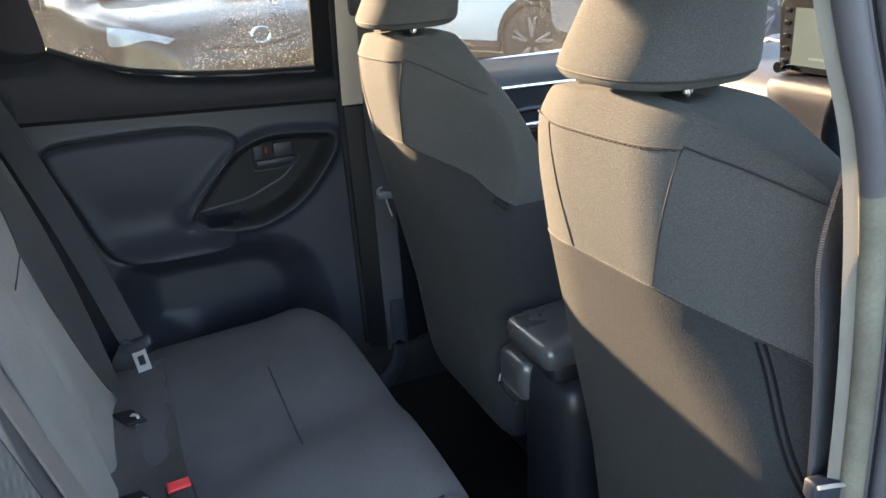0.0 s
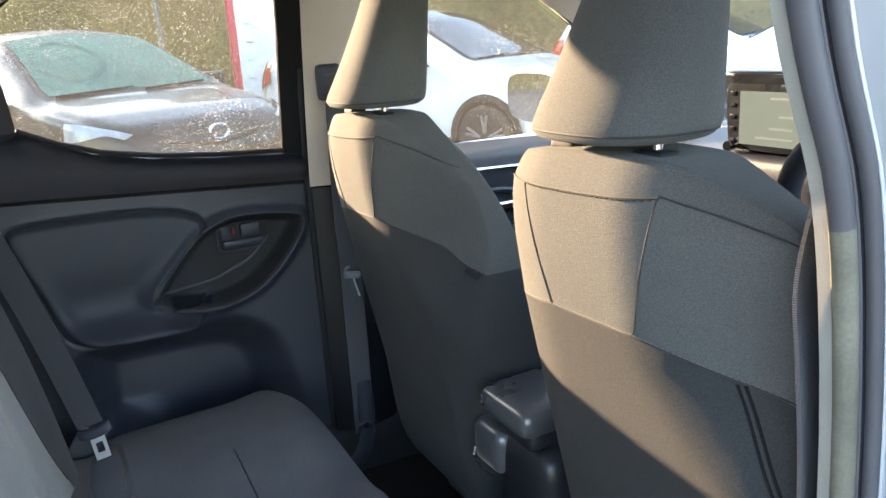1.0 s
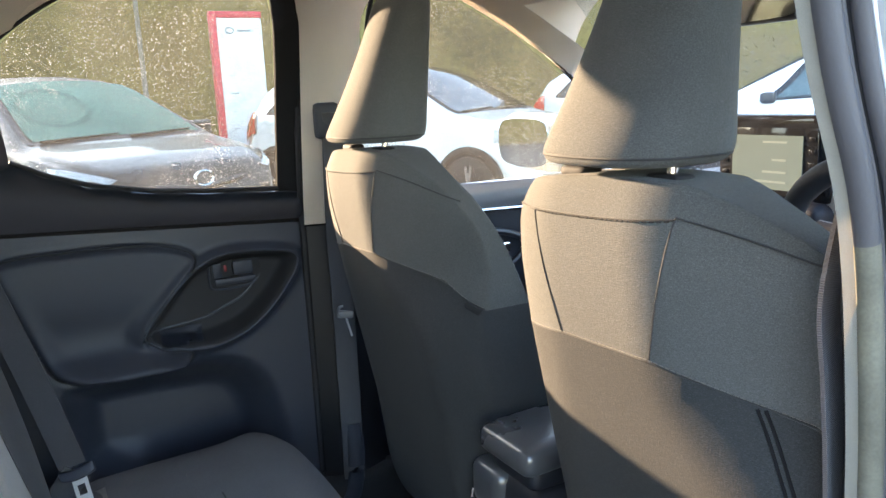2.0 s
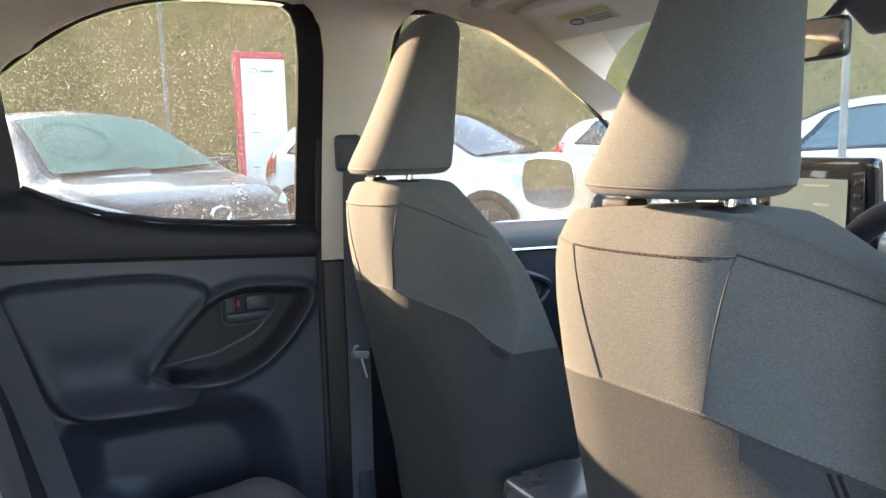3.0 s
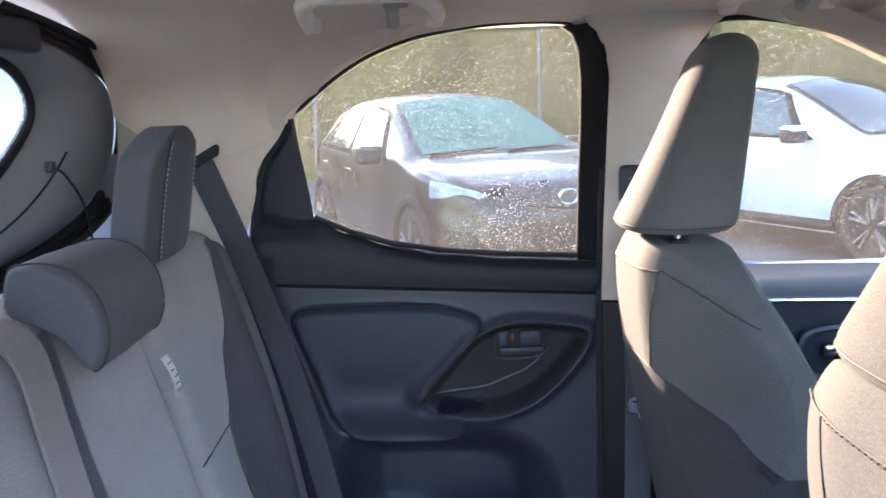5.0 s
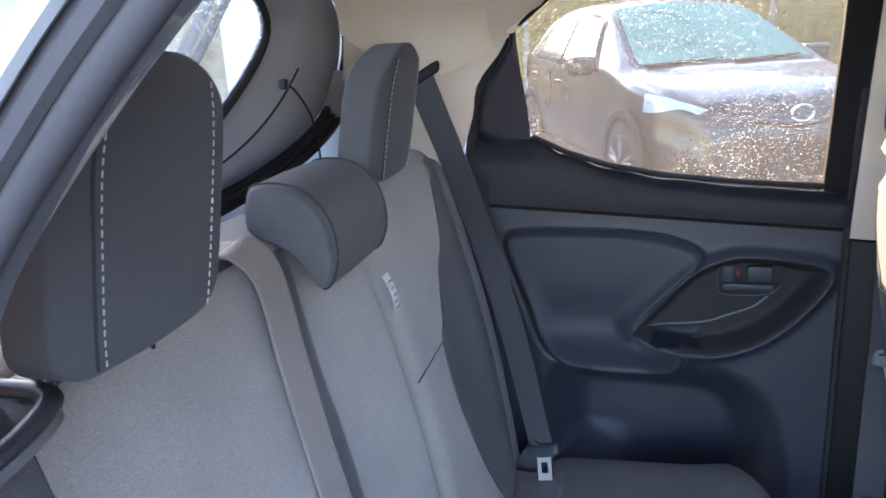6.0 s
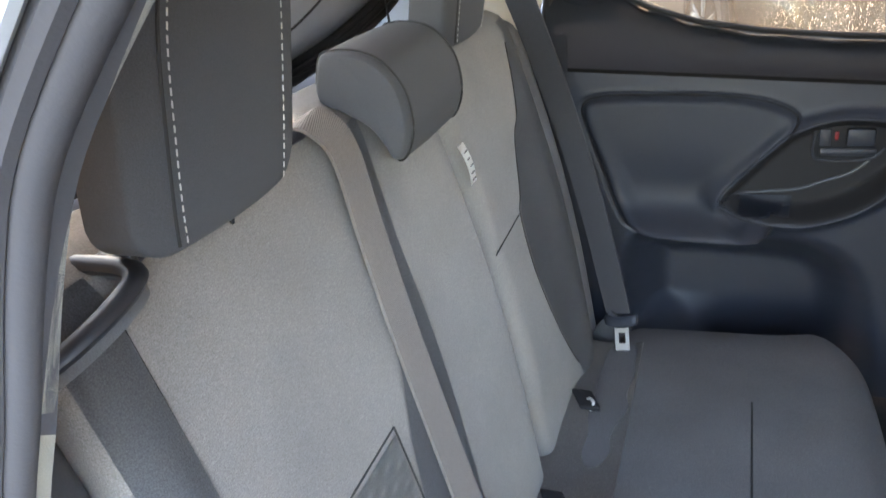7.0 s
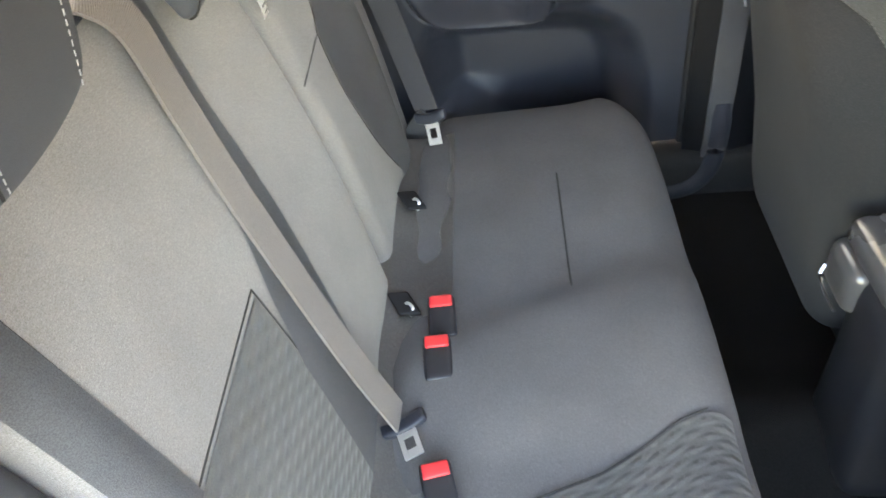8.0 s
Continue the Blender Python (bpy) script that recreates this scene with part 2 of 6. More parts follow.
LAMP_RED = material("red_lamp_lens", (0.6, 0.02, 0.02), rough=0.12, coat=1.0)
LAMP_CLEAR = material("clear_lamp_lens", (0.35, 0.37, 0.40), rough=0.08, coat=1.0, blotch=0.2, blotch_size=12)
SIGN_WHITE = material("sign_white", (0.78, 0.78, 0.78), rough=0.4, blotch=0.04)
SIGN_RED = material("sign_red", (0.55, 0.015, 0.05), rough=0.4, blotch=0.04)
SIGN_GREY = material("sign_grey", (0.25, 0.27, 0.29), rough=0.5)
ASPHALT = material("asphalt", (0.105, 0.102, 0.097), rough=0.85, grain=0.4, grain_size=60, blotch=0.3, blotch_size=0.6, bump=0.004)
BANK = material("grass_bank", (0.13, 0.105, 0.025), rough=1.0, grain=0.35, grain_size=9, blotch=0.4, blotch_size=0.5, second=(0.15, 0.105, 0.035))
LEAF = material("hedge_leaves", (0.12, 0.10, 0.02), rough=0.8, grain=0.4, grain_size=4, blotch=0.5, blotch_size=0.4, second=(0.17, 0.12, 0.035))
POLE = material("galvanised_pole", (0.16, 0.155, 0.13), rough=0.6, metal=0.2, blotch=0.2)
SCREEN = material("display_glass", (0.012, 0.013, 0.016), rough=0.06, spec=0.6, blotch=0.1)
SCREEN_PAGE = material("display_page", (0.070, 0.100, 0.112), rough=0.25, blotch=0.1)
SCREEN_PRINT = material("display_print", (0.10, 0.135, 0.15), rough=0.3)
LABEL_WHITE = material("white_label", (0.75, 0.75, 0.73), rough=0.7)
LABEL_YELLOW = material("yellow_label", (0.75, 0.66, 0.30), rough=0.6)
LABEL_GREY = material("label_print", (0.11, 0.11, 0.11), rough=0.7)
DASH = material("dash_plastic", (0.060, 0.060, 0.060), rough=0.5, grain=0.12, grain_size=900, blotch=0.06, bump=0.0004)
TRAY = material("tray_plastic", (0.46, 0.44, 0.38), rough=0.5, grain=0.06, grain_size=900, blotch=0.06, bump=0.0003)
MIRROR = material("mirror_glass", (0.9, 0.9, 0.9), rough=0.01, metal=1.0)
PANE = clear_glass("window_glass", tint=(0.9, 0.92, 0.9))
WET_PANE = clear_glass("wet_window_glass", tint=(0.57, 0.60, 0.565), drops=0.36, size=520, haze=0.010, reach=(-0.30, 0.32), milk=1.0)
WET_REAR = clear_glass("wet_rear_glass", tint=(0.6, 0.62, 0.6), drops=0.70, size=420, haze=0.12, milk=0.85)
WET_SCREEN = clear_glass("wet_windscreen_glass", tint=(0.84, 0.86, 0.84), drops=0.30, size=480, haze=0.03, reach=(-0.30, 0.30), milk=1.0)


# ---- building helpers ----
def mesh_of(name, bm, mat, smooth=True):
    me = bpy.data.meshes.new(name)
    bm.normal_update()
    bm.to_mesh(me)
    bm.free()
    for p in me.polygons:
        p.use_smooth = smooth
    me.materials.append(mat)
    return me


def sharp(me, angle=40):
    me.set_sharp_from_angle(angle=radians(angle))


def part(name, bm, mat, parent=None, label="", angle=40):
    """Links a bmesh as one mesh object, under a thing or a part."""
    me = mesh_of(name, bm, mat)
    sharp(me, angle)
    ob = new(name, me)
    if parent is not None:
        ob.parent = parent
    return tagged(ob, label) if label else ob


def thing(name, label, category, group="", kind="", at=(0, 0, 0), turn=0.0):
    ob = new(name)
    ob.matrix_world = pose(*at, 0, 0, turn)
    ob.empty_display_size = 0.1
    return tagged(ob, label, category, group, kind)


def rounded(half, r, cuts=10, bend=None, centre=(0, 0, 0)):
    """A rounded box, subdivided, bent by a function of the point."""
    bm = bmesh.new()
    bmesh.ops.create_cube(bm, size=2)
    bmesh.ops.subdivide_edges(bm, edges=bm.edges[:], cuts=cuts, use_grid_fill=True)
    h = Vector(half)
    for v in bm.verts:
        p = Vector([math.sin(c * math.pi / 2) if abs(c) < 1 else c for c in v.co])
        p = Vector((p.x * h.x, p.y * h.y, p.z * h.z))
        q = Vector([max(-(a - r), min(a - r, c)) for a, c in zip(h, p)])
        d = p - q
        v.co = q + (d.normalized() * r if d.length > 1e-9 else d) + Vector(centre)
    if bend:
        for v in bm.verts:
            v.co = Vector(bend(v.co.copy()))
    return bm


def box(lo, hi, bevel=0.004, seg=2):
    bm = bmesh.new()
    bmesh.ops.create_cube(bm, size=1)
    for v in bm.verts:
        v.co = Vector([l + (c + 0.5) * (u - l) for c, l, u in zip(v.co, lo, hi)])
    if bevel:
        bmesh.ops.bevel(bm, geom=bm.edges[:], offset=bevel, segments=seg, affect="EDGES", profile=0.5)
    return bm


def prism(points, axis, lo, hi, bevel=0.0, seg=2):
    """A flat outline, given in the two other axes in order, drawn out along axis."""
    bm = bmesh.new()
    k = "xyz".index(axis)

    def put(p, d):
        c = list(p)
        c.insert(k, d)
        return bm.verts.new(c)
    a = [put(p, lo) for p in points]
    b = [put(p, hi) for p in points]
    n = len(points)
    bm.faces.new(a)
    bm.faces.new(b[::-1])
    for i in range(n):
        bm.faces.new((a[i], b[i], b[(i + 1) % n], a[(i + 1) % n]))
    bmesh.ops.recalc_face_normals(bm, faces=bm.faces[:])
    if bevel:
        caps = [e for e in bm.edges if len({round(v.co[k], 5) for v in e.verts}) == 1]
        bmesh.ops.bevel(bm, geom=caps, offset=bevel, segments=seg, affect="EDGES", profile=0.5)
    return bm


def smooth_line(points, n=8, closed=False):
    """Catmull-Rom through the points."""
    P = [Vector(p) for p in points]
    m = len(P)
    out = []
    for i in range(m if closed else m - 1):
        if closed:
            a, b, c, d = P[i - 1], P[i], P[(i + 1) % m], P[(i + 2) % m]
        else:
            a, b, c, d = P[max(i - 1, 0)], P[i], P[i + 1], P[min(i + 2, m - 1)]
        for j in range(n):
            t = j / n
            out.append(0.5 * ((2 * b) + (c - a) * t + (2 * a - 5 * b + 4 * c - d) * t * t + (3 * b - a - 3 * c + d) * t ** 3))
    if not closed:
        out.append(P[-1])
    return out


def tube(points, r, sides=8, closed=False, flat=1.0):
    """A round bar along the points. r may be a number or one for each point."""
    bm = bmesh.new()
    P = [Vector(p) for p in points]
    n = len(P)
    rings = []
    up = Vector((0, 0, 1))
    for i, p in enumerate(P):
        t = (P[(i + 1) % n] - P[i - 1]) if closed else (P[min(i + 1, n - 1)] - P[max(i - 1, 0)])
        t.normalize()
        s = t.cross(up)
        if s.length < 0.1:
            s = t.cross(Vector((1, 0, 0)))
        s.normalize()
        u = s.cross(t)
        rad = r if isinstance(r, (int, float)) else r[i]
        rings.append([bm.verts.new(p + (s * math.cos(k * 2 * math.pi / sides) * flat + u * math.sin(k * 2 * math.pi / sides)) * rad) for k in range(sides)])
    for i in range(n if closed else n - 1):
        a, b = rings[i], rings[(i + 1) % n]
        for k in range(sides):
            bm.faces.new((a[k], a[(k + 1) % sides], b[(k + 1) % sides], b[k]))
    if not closed:
        bm.faces.new(rings[0][::-1])
        bm.faces.new(rings[-1])
    bmesh.ops.recalc_face_normals(bm, faces=bm.faces[:])
    return bm


def strap(points, width, across, thick=0.0016):
    """A flat band along the points; across gives the direction of its width at each end."""
    bm = bmesh.new()
    uv = bm.loops.layers.uv.new("UVMap")
    P = smooth_line(points, 10)
    n = len(P)
    A, B = Vector(across[0]), Vector(across[1])
    rows, length = [], 0.0
    runs = []
    for i, p in enumerate(P):
        if i:
            length += (P[i] - P[i - 1]).length
        runs.append(length)
        t = (P[min(i + 1, n - 1)] - P[max(i - 1, 0)]).normalized()
        w = A.lerp(B, i / (n - 1))
        w = (w - t * w.dot(t)).normalized()
        o = t.cross(w).normalized() * thick
        h = w * width / 2
        rows.append([bm.verts.new(p - h - o), bm.verts.new(p - o * 1.4), bm.verts.new(p + h - o), bm.verts.new(p + h + o), bm.verts.new(p + o * 1.4), bm.verts.new(p - h + o)])
    for i in range(n - 1):
        for k in range(6):
            f = bm.faces.new((rows[i][k], rows[i][(k + 1) % 6], rows[i + 1][(k + 1) % 6], rows[i + 1][k]))
            for lp, (u, v) in zip(f.loops, ((k / 6, runs[i]), ((k + 1) / 6, runs[i]), ((k + 1) / 6, runs[i + 1]), (k / 6, runs[i + 1]))):
                lp[uv].uv = (u, v)
    bm.faces.new(rows[0])
    bm.faces.new(rows[-1][::-1])
    bmesh.ops.recalc_face_normals(bm, faces=bm.faces[:])
    return bm


def sheet(f, nu, nv, thick=0.0, lift=None):
    """A surface x = f(u, v) for u, v in 0..1, with thickness along its normal when given."""
    bm = bmesh.new()
    uv = bm.loops.layers.uv.new("UVMap")
    g = [[bm.verts.new(f(i / nu, j / nv)) for j in range(nv + 1)] for i in range(nu + 1)]
    for i in range(nu):
        for j in range(nv):
            fc = bm.faces.new((g[i][j], g[i + 1][j], g[i + 1][j + 1], g[i][j + 1]))
            for lp, (a, b) in zip(fc.loops, ((i, j), (i + 1, j), (i + 1, j + 1), (i, j + 1))):
                lp[uv].uv = (a / nu, b / nv)
    if thick:
        bmesh.ops.solidify(bm, geom=bm.faces[:], thickness=thick)
    return bm


def join(*bms):
    """Several pieces of one solid in one bmesh."""
    out = bmesh.new()
    for bm in bms:
        me = bpy.data.meshes.new("piece")
        bm.to_mesh(me)
        bm.free()
        out.from_mesh(me)
        bpy.data.meshes.remove(me)
    return out


def stitches(points, length=0.004, gap=0.003, r=0.0007):
    """A row of separate thread stitches along a line."""
    P = smooth_line(points, 24)
    runs = [0.0]
    for a, b in zip(P, P[1:]):
        runs.append(runs[-1] + (b - a).length)

    def at(s):
        for i in range(len(P) - 1):
            if runs[i + 1] >= s:
                return P[i].lerp(P[i + 1], (s - runs[i]) / max(1e-9, runs[i + 1] - runs[i]))
        return P[-1]
    verts, faces = [], []
    s = 0.0
    while s + length < runs[-1]:
        a, b = at(s), at(s + length)
        t = (b - a).normalized()
        u = t.cross(Vector((0.3, 0.5, 0.8))).normalized() * r
        w = t.cross(u).normalized() * r
        k = len(verts)
        for p in (a, b):
            verts += [p + u, p + w, p - u, p - w]
        for j in range(4):
            faces.append((k + j, k + (j + 1) % 4, k + 4 + (j + 1) % 4, k + 4 + j))
        faces += [(k, k + 3, k + 2, k + 1), (k + 4, k + 5, k + 6, k + 7)]
        s += length + gap
    bm = bmesh.new()
    vs = [bm.verts.new(v) for v in verts]
    for f in faces:
        bm.faces.new([vs[i] for i in f])
    return bm


def straight(z, table):
    return float(np.interp(z, [a for a, b in table], [b for a, b in table]))


def interp(z, table):
    if z <= table[0][0]:
        return table[0][1]
    for (a, p), (b, q) in zip(table, table[1:]):
        if z <= b:
            t = (z - a) / (b - a)
            t = t * t * (3 - 2 * t)
            return p + (q - p) * t
    return table[-1][1]


# ---- the car's shell ----
def poly_distance(px, pz, poly):
    """Signed distance to a closed outline, inside negative."""
    inside = np.zeros(px.shape, bool)
    best = np.full(px.shape, 1e9)
    n = len(poly)
    for i in range(n):
        (x0, z0), (x1, z1) = poly[i], poly[(i + 1) % n]
        ex, ez = x1 - x0, z1 - z0
        t = np.clip(((px - x0) * ex + (pz - z0) * ez) / (ex * ex + ez * ez), 0, 1)
        best = np.minimum(best, np.hypot(px - x0 - t * ex, pz - z0 - t * ez))
        cross = ((z0 > pz) != (z1 > pz)) & (px < (x1 - x0) * (pz - z0) / (z1 - z0 + 1e-12) + x0)
        inside ^= cross
    return np.where(inside, -best, best)


def step(d, w):
    """1 inside, 0 outside, soft over w."""
    t = np.clip(0.5 - d / w, 0, 1)
    return t * t * (3 - 2 * t)


def outline(points, n=6):
    return [(p.x, p.y) for p in smooth_line([(a, b, 0) for a, b in points], n, closed=True)]


car = thing("car_shell", "silver hatchback body with beige roof lining and black carpet", "car body", kind="structure")

# floor, tunnel and sills
part("carpet", sheet(lambda u, v: (-0.3 + 2.2 * u, -0.66 + 1.32 * v, 0.25 + 0.10 * math.exp(-((1.32 * v - 0.66) / 0.11) ** 2) + 0.006 * noise.noise((u * 14, v * 9, 0))), 60, 50, 0.02), CARPET, car)
part("sill_trim", rounded((0.95, 0.045, 0.06), 0.03, 8, lambda p: (p.x + 0.75, p.y + 0.645, p.z + 0.295)), CARPET, car, "black sill lining")
part("sill_trim", rounded((0.55, 0.06, 0.06), 0.03, 8, lambda p: (p.x + 0.35, p.y - 0.61, p.z + 0.30)), PLASTIC, car)
part("body_sill", box((-0.6, -0.74, 0.12), (2.2, -0.655, 0.33), 0.03, 3), SILVER_PAINT, car)
part("body_sill", box((-0.6, 0.655, 0.12), (2.2, 0.78, 0.33), 0.03, 3), SILVER_PAINT, car)


def roof_z(x, y):
    a = abs(y)
    drop = 0.0 if a < 0.40 else 0.3 * (a - 0.40) ** 2
    return 1.452 - 0.02 * (a / 0.4) ** 2 - drop - 0.04 * max(0, x - 1.0) ** 1.5 * 2 - 0.05 * max(0, 0.0 - x)


part("roof_lining", sheet(lambda u, v: (-0.14 + 1.56 * u, -0.605 + 1.21 * v, roof_z(-0.14 + 1.56 * u, -0.605 + 1.21 * v)), 40, 40, -0.012), LINER, car, "beige woven roof lining")
part("roof_panel", sheet(lambda u, v: (-0.30 + 1.85 * u, -0.66 + 1.32 * v, roof_z(-0.14 + 1.56 * u, (-0.605 + 1.21 * v)) + 0.045), 16, 16, 0.01), SILVER_PAINT, car)

part("sill_end", tube(smooth_line([(0.66, 0.602, 0.262), (0.715, 0.602, 0.264), (0.765, 0.602, 0.280), (0.797, 0.603, 0.325), (0.806, 0.606, 0.40), (0.806, 0.612, 0.47)], 6), 0.020, 10, flat=0.6), PLASTIC_SOFT, car, "curved end of the sill trim")

# side lining that rolls from the roof down to the window edges
EDGE_Z = [(-0.06, 1.268), (0.0, 1.218), (0.06, 1.190), (0.13, 1.206), (0.19, 1.238), (0.216, 1.261), (0.28, 1.314), (0.345, 1.352), (0.43, 1.380), (0.54, 1.394), (0.655, 1.394), (0.75, 1.390), (0.85, 1.390), (0.95, 1.396), (1.08, 1.369), (1.25, 1.296), (1.42, 1.192)]


def lining(x, w, side=1, lift=0.0):
    """A point of the lining: w is 0 at the window edge and 1 where it meets the flat of the roof."""
    z = straight(x, EDGE_Z)
    y0 = 0.685 - 0.30 * (z - 0.997) - 0.062 * max(0.0, min(1.0, (0.225 - x) / 0.10))
    a, b, c = (y0 - 0.006, z), (y0 - 0.030, roof_z(x, 0.5) - 0.010), (0.32, roof_z(x, 0.32) - 0.0135)
    y, h = ((1 - w) ** 2 * p + 2 * w * (1 - w) * q + w * w * r for p, q, r in zip(a, b, c))
    return Vector((x, side * y, h - lift))


part("side_lining", sheet(lambda u, v: lining(-0.06 + 1.48 * u, v), 90, 18, -0.006), LINER, car, "beige woven side lining")

# pillars of the far side
def pillar_face(u, v):
    """The trim widens at its head, where it runs into the lining."""
    e = max(0.0, (v - 0.78) / 0.22) ** 2
    a, b = 0.740 - 0.055 * e, 0.867 + 0.070 * e - 0.004 * v
    return (a + (b - a) * u, 0.632 - 0.085 * v ** 1.2 - 0.012 * math.sin(math.pi * u) - 0.012 * e, 0.915 + 0.490 * v)


part("centre_pillar_trim", sheet(pillar_face, 20, 30, 0.02), TRIM_BEIGE, car, "beige plastic centre pillar trim")
part("pillar_foot", sheet(lambda u, v: (0.742 + 0.12 * u + 0.03 * (1 - v) ** 2 * u, 0.628 - 0.014 * math.sin(math.pi * u), 0.28 + 0.632 * v), 12, 20, 0.02), PLASTIC_GLOSS, car, "black plastic lower pillar trim")
part("pillar_post", prism([(0.752, 0.25), (0.88, 0.25), (0.865, 0.95), (0.868, 1.42), (0.742, 1.42), (0.748, 0.95)], "y", 0.682, 0.74), MATTE, car)


def quarter(u, v):
    """Trim over the rear pillar, from the door seal back to the tailgate."""
    z = 1.0 + 0.19 * u + (0.42 - 0.19 * u) * v
    front = interp(z, [(0.96, 0.14), (1.03, 0.112), (1.158, 0.143), (1.259, 0.205), (1.312, 0.275), (1.42, 0.45)])
    x = front - u * (front + 0.325 - 0.2 * z)
    return (x, 0.615 - 0.10 * ((z - 1.0) / 0.42) ** 2 - 0.02 * math.sin(math.pi * u) * (1 - v), z)


part("rear_pillar_trim", sheet(quarter, 24, 24, 0.012), TRIM_BEIGE, car, "pale beige rear pillar trim")

# tailgate seen past the rear seats
def gate(y, z, off=0.0):
    return (-0.36 + 0.2 * z + off, y, z)


ARC = [(0.0, 1.40), (0.30, 1.385), (0.48, 1.362), (0.60, 1.322), (0.648, 1.262), (0.64, 1.19), (0.56, 1.125), (0.44, 1.088), (0.27, 1.066), (0.0, 1.055)]
ARC = ARC + [(-y, z) for y, z in ARC[-2:0:-1]]
GLASS_ARC = [(0.0, 1.365), (0.20, 1.36), (0.33, 1.342), (0.39, 1.305), (0.395, 1.262), (0.325, 1.198), (0.235, 1.147), (0.14, 1.118), (0.0, 1.110)]
GLASS_ARC = GLASS_ARC + [(-y, z) for y, z in GLASS_ARC[-2:0:-1]]
gate_outer = [Vector(gate(y, z)) for y, z in outline(ARC, 8)]
gate_inner = [Vector(gate(y, z, -0.02)) for y, z in outline(GLASS_ARC, 9)]
tailgate = thing("tailgate", "closed tailgate with wet rear window and grey inner trim", "tailgate", kind="structure")


def ring_between(outer, inner, bulge, rows=8):
    bm = bmesh.new()
    n = len(outer)
    grid = []
    for k in range(rows + 1):
        t = k / rows
        grid.append([bm.verts.new(outer[i].lerp(inner[i], t) + Vector((bulge * math.sin(math.pi * t), 0, 0))) for i in range(n)])
    for k in range(rows):
        for i in range(n):
            bm.faces.new((grid[k][i], grid[k][(i + 1) % n], grid[k + 1][(i + 1) % n], grid[k + 1][i]))
    bmesh.ops.recalc_face_normals(bm, faces=bm.faces[:])
    return bm


part("inner_trim", ring_between(gate_outer, gate_inner, 0.035), material("tailgate_plastic", (0.21, 0.215, 0.245), rough=0.45, grain=0.08, grain_size=900, blotch=0.06, bump=0.0003), tailgate, "blue-grey plastic tailgate trim")
part("window_rim", tube(gate_inner, 0.008, 8, True), RUBBER, tailgate)
seal_pts = [p + Vector((0.012, 0, 0)) for p in gate_outer]
part("tailgate_seal", tube(seal_pts, 0.008, 10, True), RUBBER, tailgate, "black rubber tailgate seal")
part("tailgate_seal", tube([p + Vector((0.023, p.y * 0.02, (p.z - 1.22) * 0.034)) for p in gate_outer], 0.0055, 8, True), RUBBER, tailgate)
bm = bmesh.new()
bm.faces.new([bm.verts.new(p) for p in gate_inner])
bmesh.ops.solidify(bm, geom=bm.faces[:], thickness=0.004)
part("rear_window", bm, WET_REAR, tailgate, "rear window covered in water drops").visible_shadow = False
part("seal_channel", ring_between([p + Vector((0.034, p.y * 0.035, (p.z - 1.22) * 0.06)) for p in gate_outer], [p + Vector((0.004, 0, 0)) for p in gate_outer], 0.0, 4), PLASTIC_TOP, tailgate)
part("tailgate_seal", tube([p + Vector((0.034, p.y * 0.036, (p.z - 1.22) * 0.062)) for p in gate_outer], 0.0055, 8, True), RUBBER, tailgate)
low_side = [k for k, p in enumerate(gate_inner) if p.y > 0.06 and p.z < 1.24]
part("trim_joint", tube([gate_inner[k].lerp(gate_outer[k], 0.30) + Vector((0.0285, 0, 0)) for k in low_side], 0.0016, 6), RUBBER, tailgate)
part("parcel_cord", tube(smooth_line([gate(0.372, 1.203, 0.03), gate(0.395, 1.19, 0.04), gate(0.425, 1.14, 0.06), gate(0.41, 1.06, 0.09)], 8), 0.0018, 6), RUBBER, tailgate)
part("cord_hook", rounded((0.006, 0.008, 0.008), 0.004, 4, lambda p: Vector(gate(0.372, 1.203, 0.03)) + p), PLASTIC, tailgate)
part("brake_lamp_box", rounded((0.03, 0.075, 0.022), 0.012, 8, lambda p: (p.x - 0.075, p.y + 0.235, p.z + 1.372)), PLASTIC, tailgate, "dark box at the top of the rear window")
# wiper seen through the wet rear window
wiper = thing("rear_wiper", "dark rear wiper arm lying on the wet window", "wiper")
part("wiper_arm", tube([gate(0.10, 1.14, -0.05), gate(0.20, 1.22, -0.05), gate(0.30, 1.33, -0.05)], [0.012, 0.010, 0.007], 8), RUBBER, wiper)
part("wiper_blade", tube([gate(0.17, 1.15, -0.045), gate(0.34, 1.335, -0.045)], 0.006, 6), RUBBER, wiper)
# side panels beside the tailgate, parcel area and tail of the body
part("luggage_side_trim", sheet(lambda u, v: (-0.005 - 0.20 * u, 0.606 - 0.04 * u * (1 - v) - 0.03 * v * u, 0.85 + 0.36 * v), 12, 12, 0.012), material("luggage_trim", (0.34, 0.36, 0.39), rough=0.6, grain=0.08, grain_size=900, blotch=0.06, bump=0.0003), car, "pale grey luggage side trim")
part("lower_quarter_trim", sheet(lambda u, v: (0.16 - 0.17 * u, 0.604 + 0.01 * v, 0.48 + 0.545 * v - 0.02 * u * v), 8, 14, 0.012), PLASTIC, car, "black lower quarter trim")
part("parcel_shelf", box((-0.15, -0.6, 0.985), (0.03, 0.6, 1.005), 0.006), material("parcel_shelf_cloth", (0.03, 0.031, 0.034), rough=0.95, grain=0.3, grain_size=500, bump=0.0006), car, "dark flat luggage cover")
part("body_side", box((-0.36, 0.665, 0.98), (0.10, 0.70, 1.44), 0.02, 2), SILVER_PAINT, car)
part("tail_body", box((-0.62, -0.7, 0.3), (-0.17, 0.7, 1.04), 0.05, 3), SILVER_PAINT, car)
part("body_side", box((-0.55, 0.66, 0.33), (0.12, 0.76, 1.02), 0.03, 3), SILVER_PAINT, car)
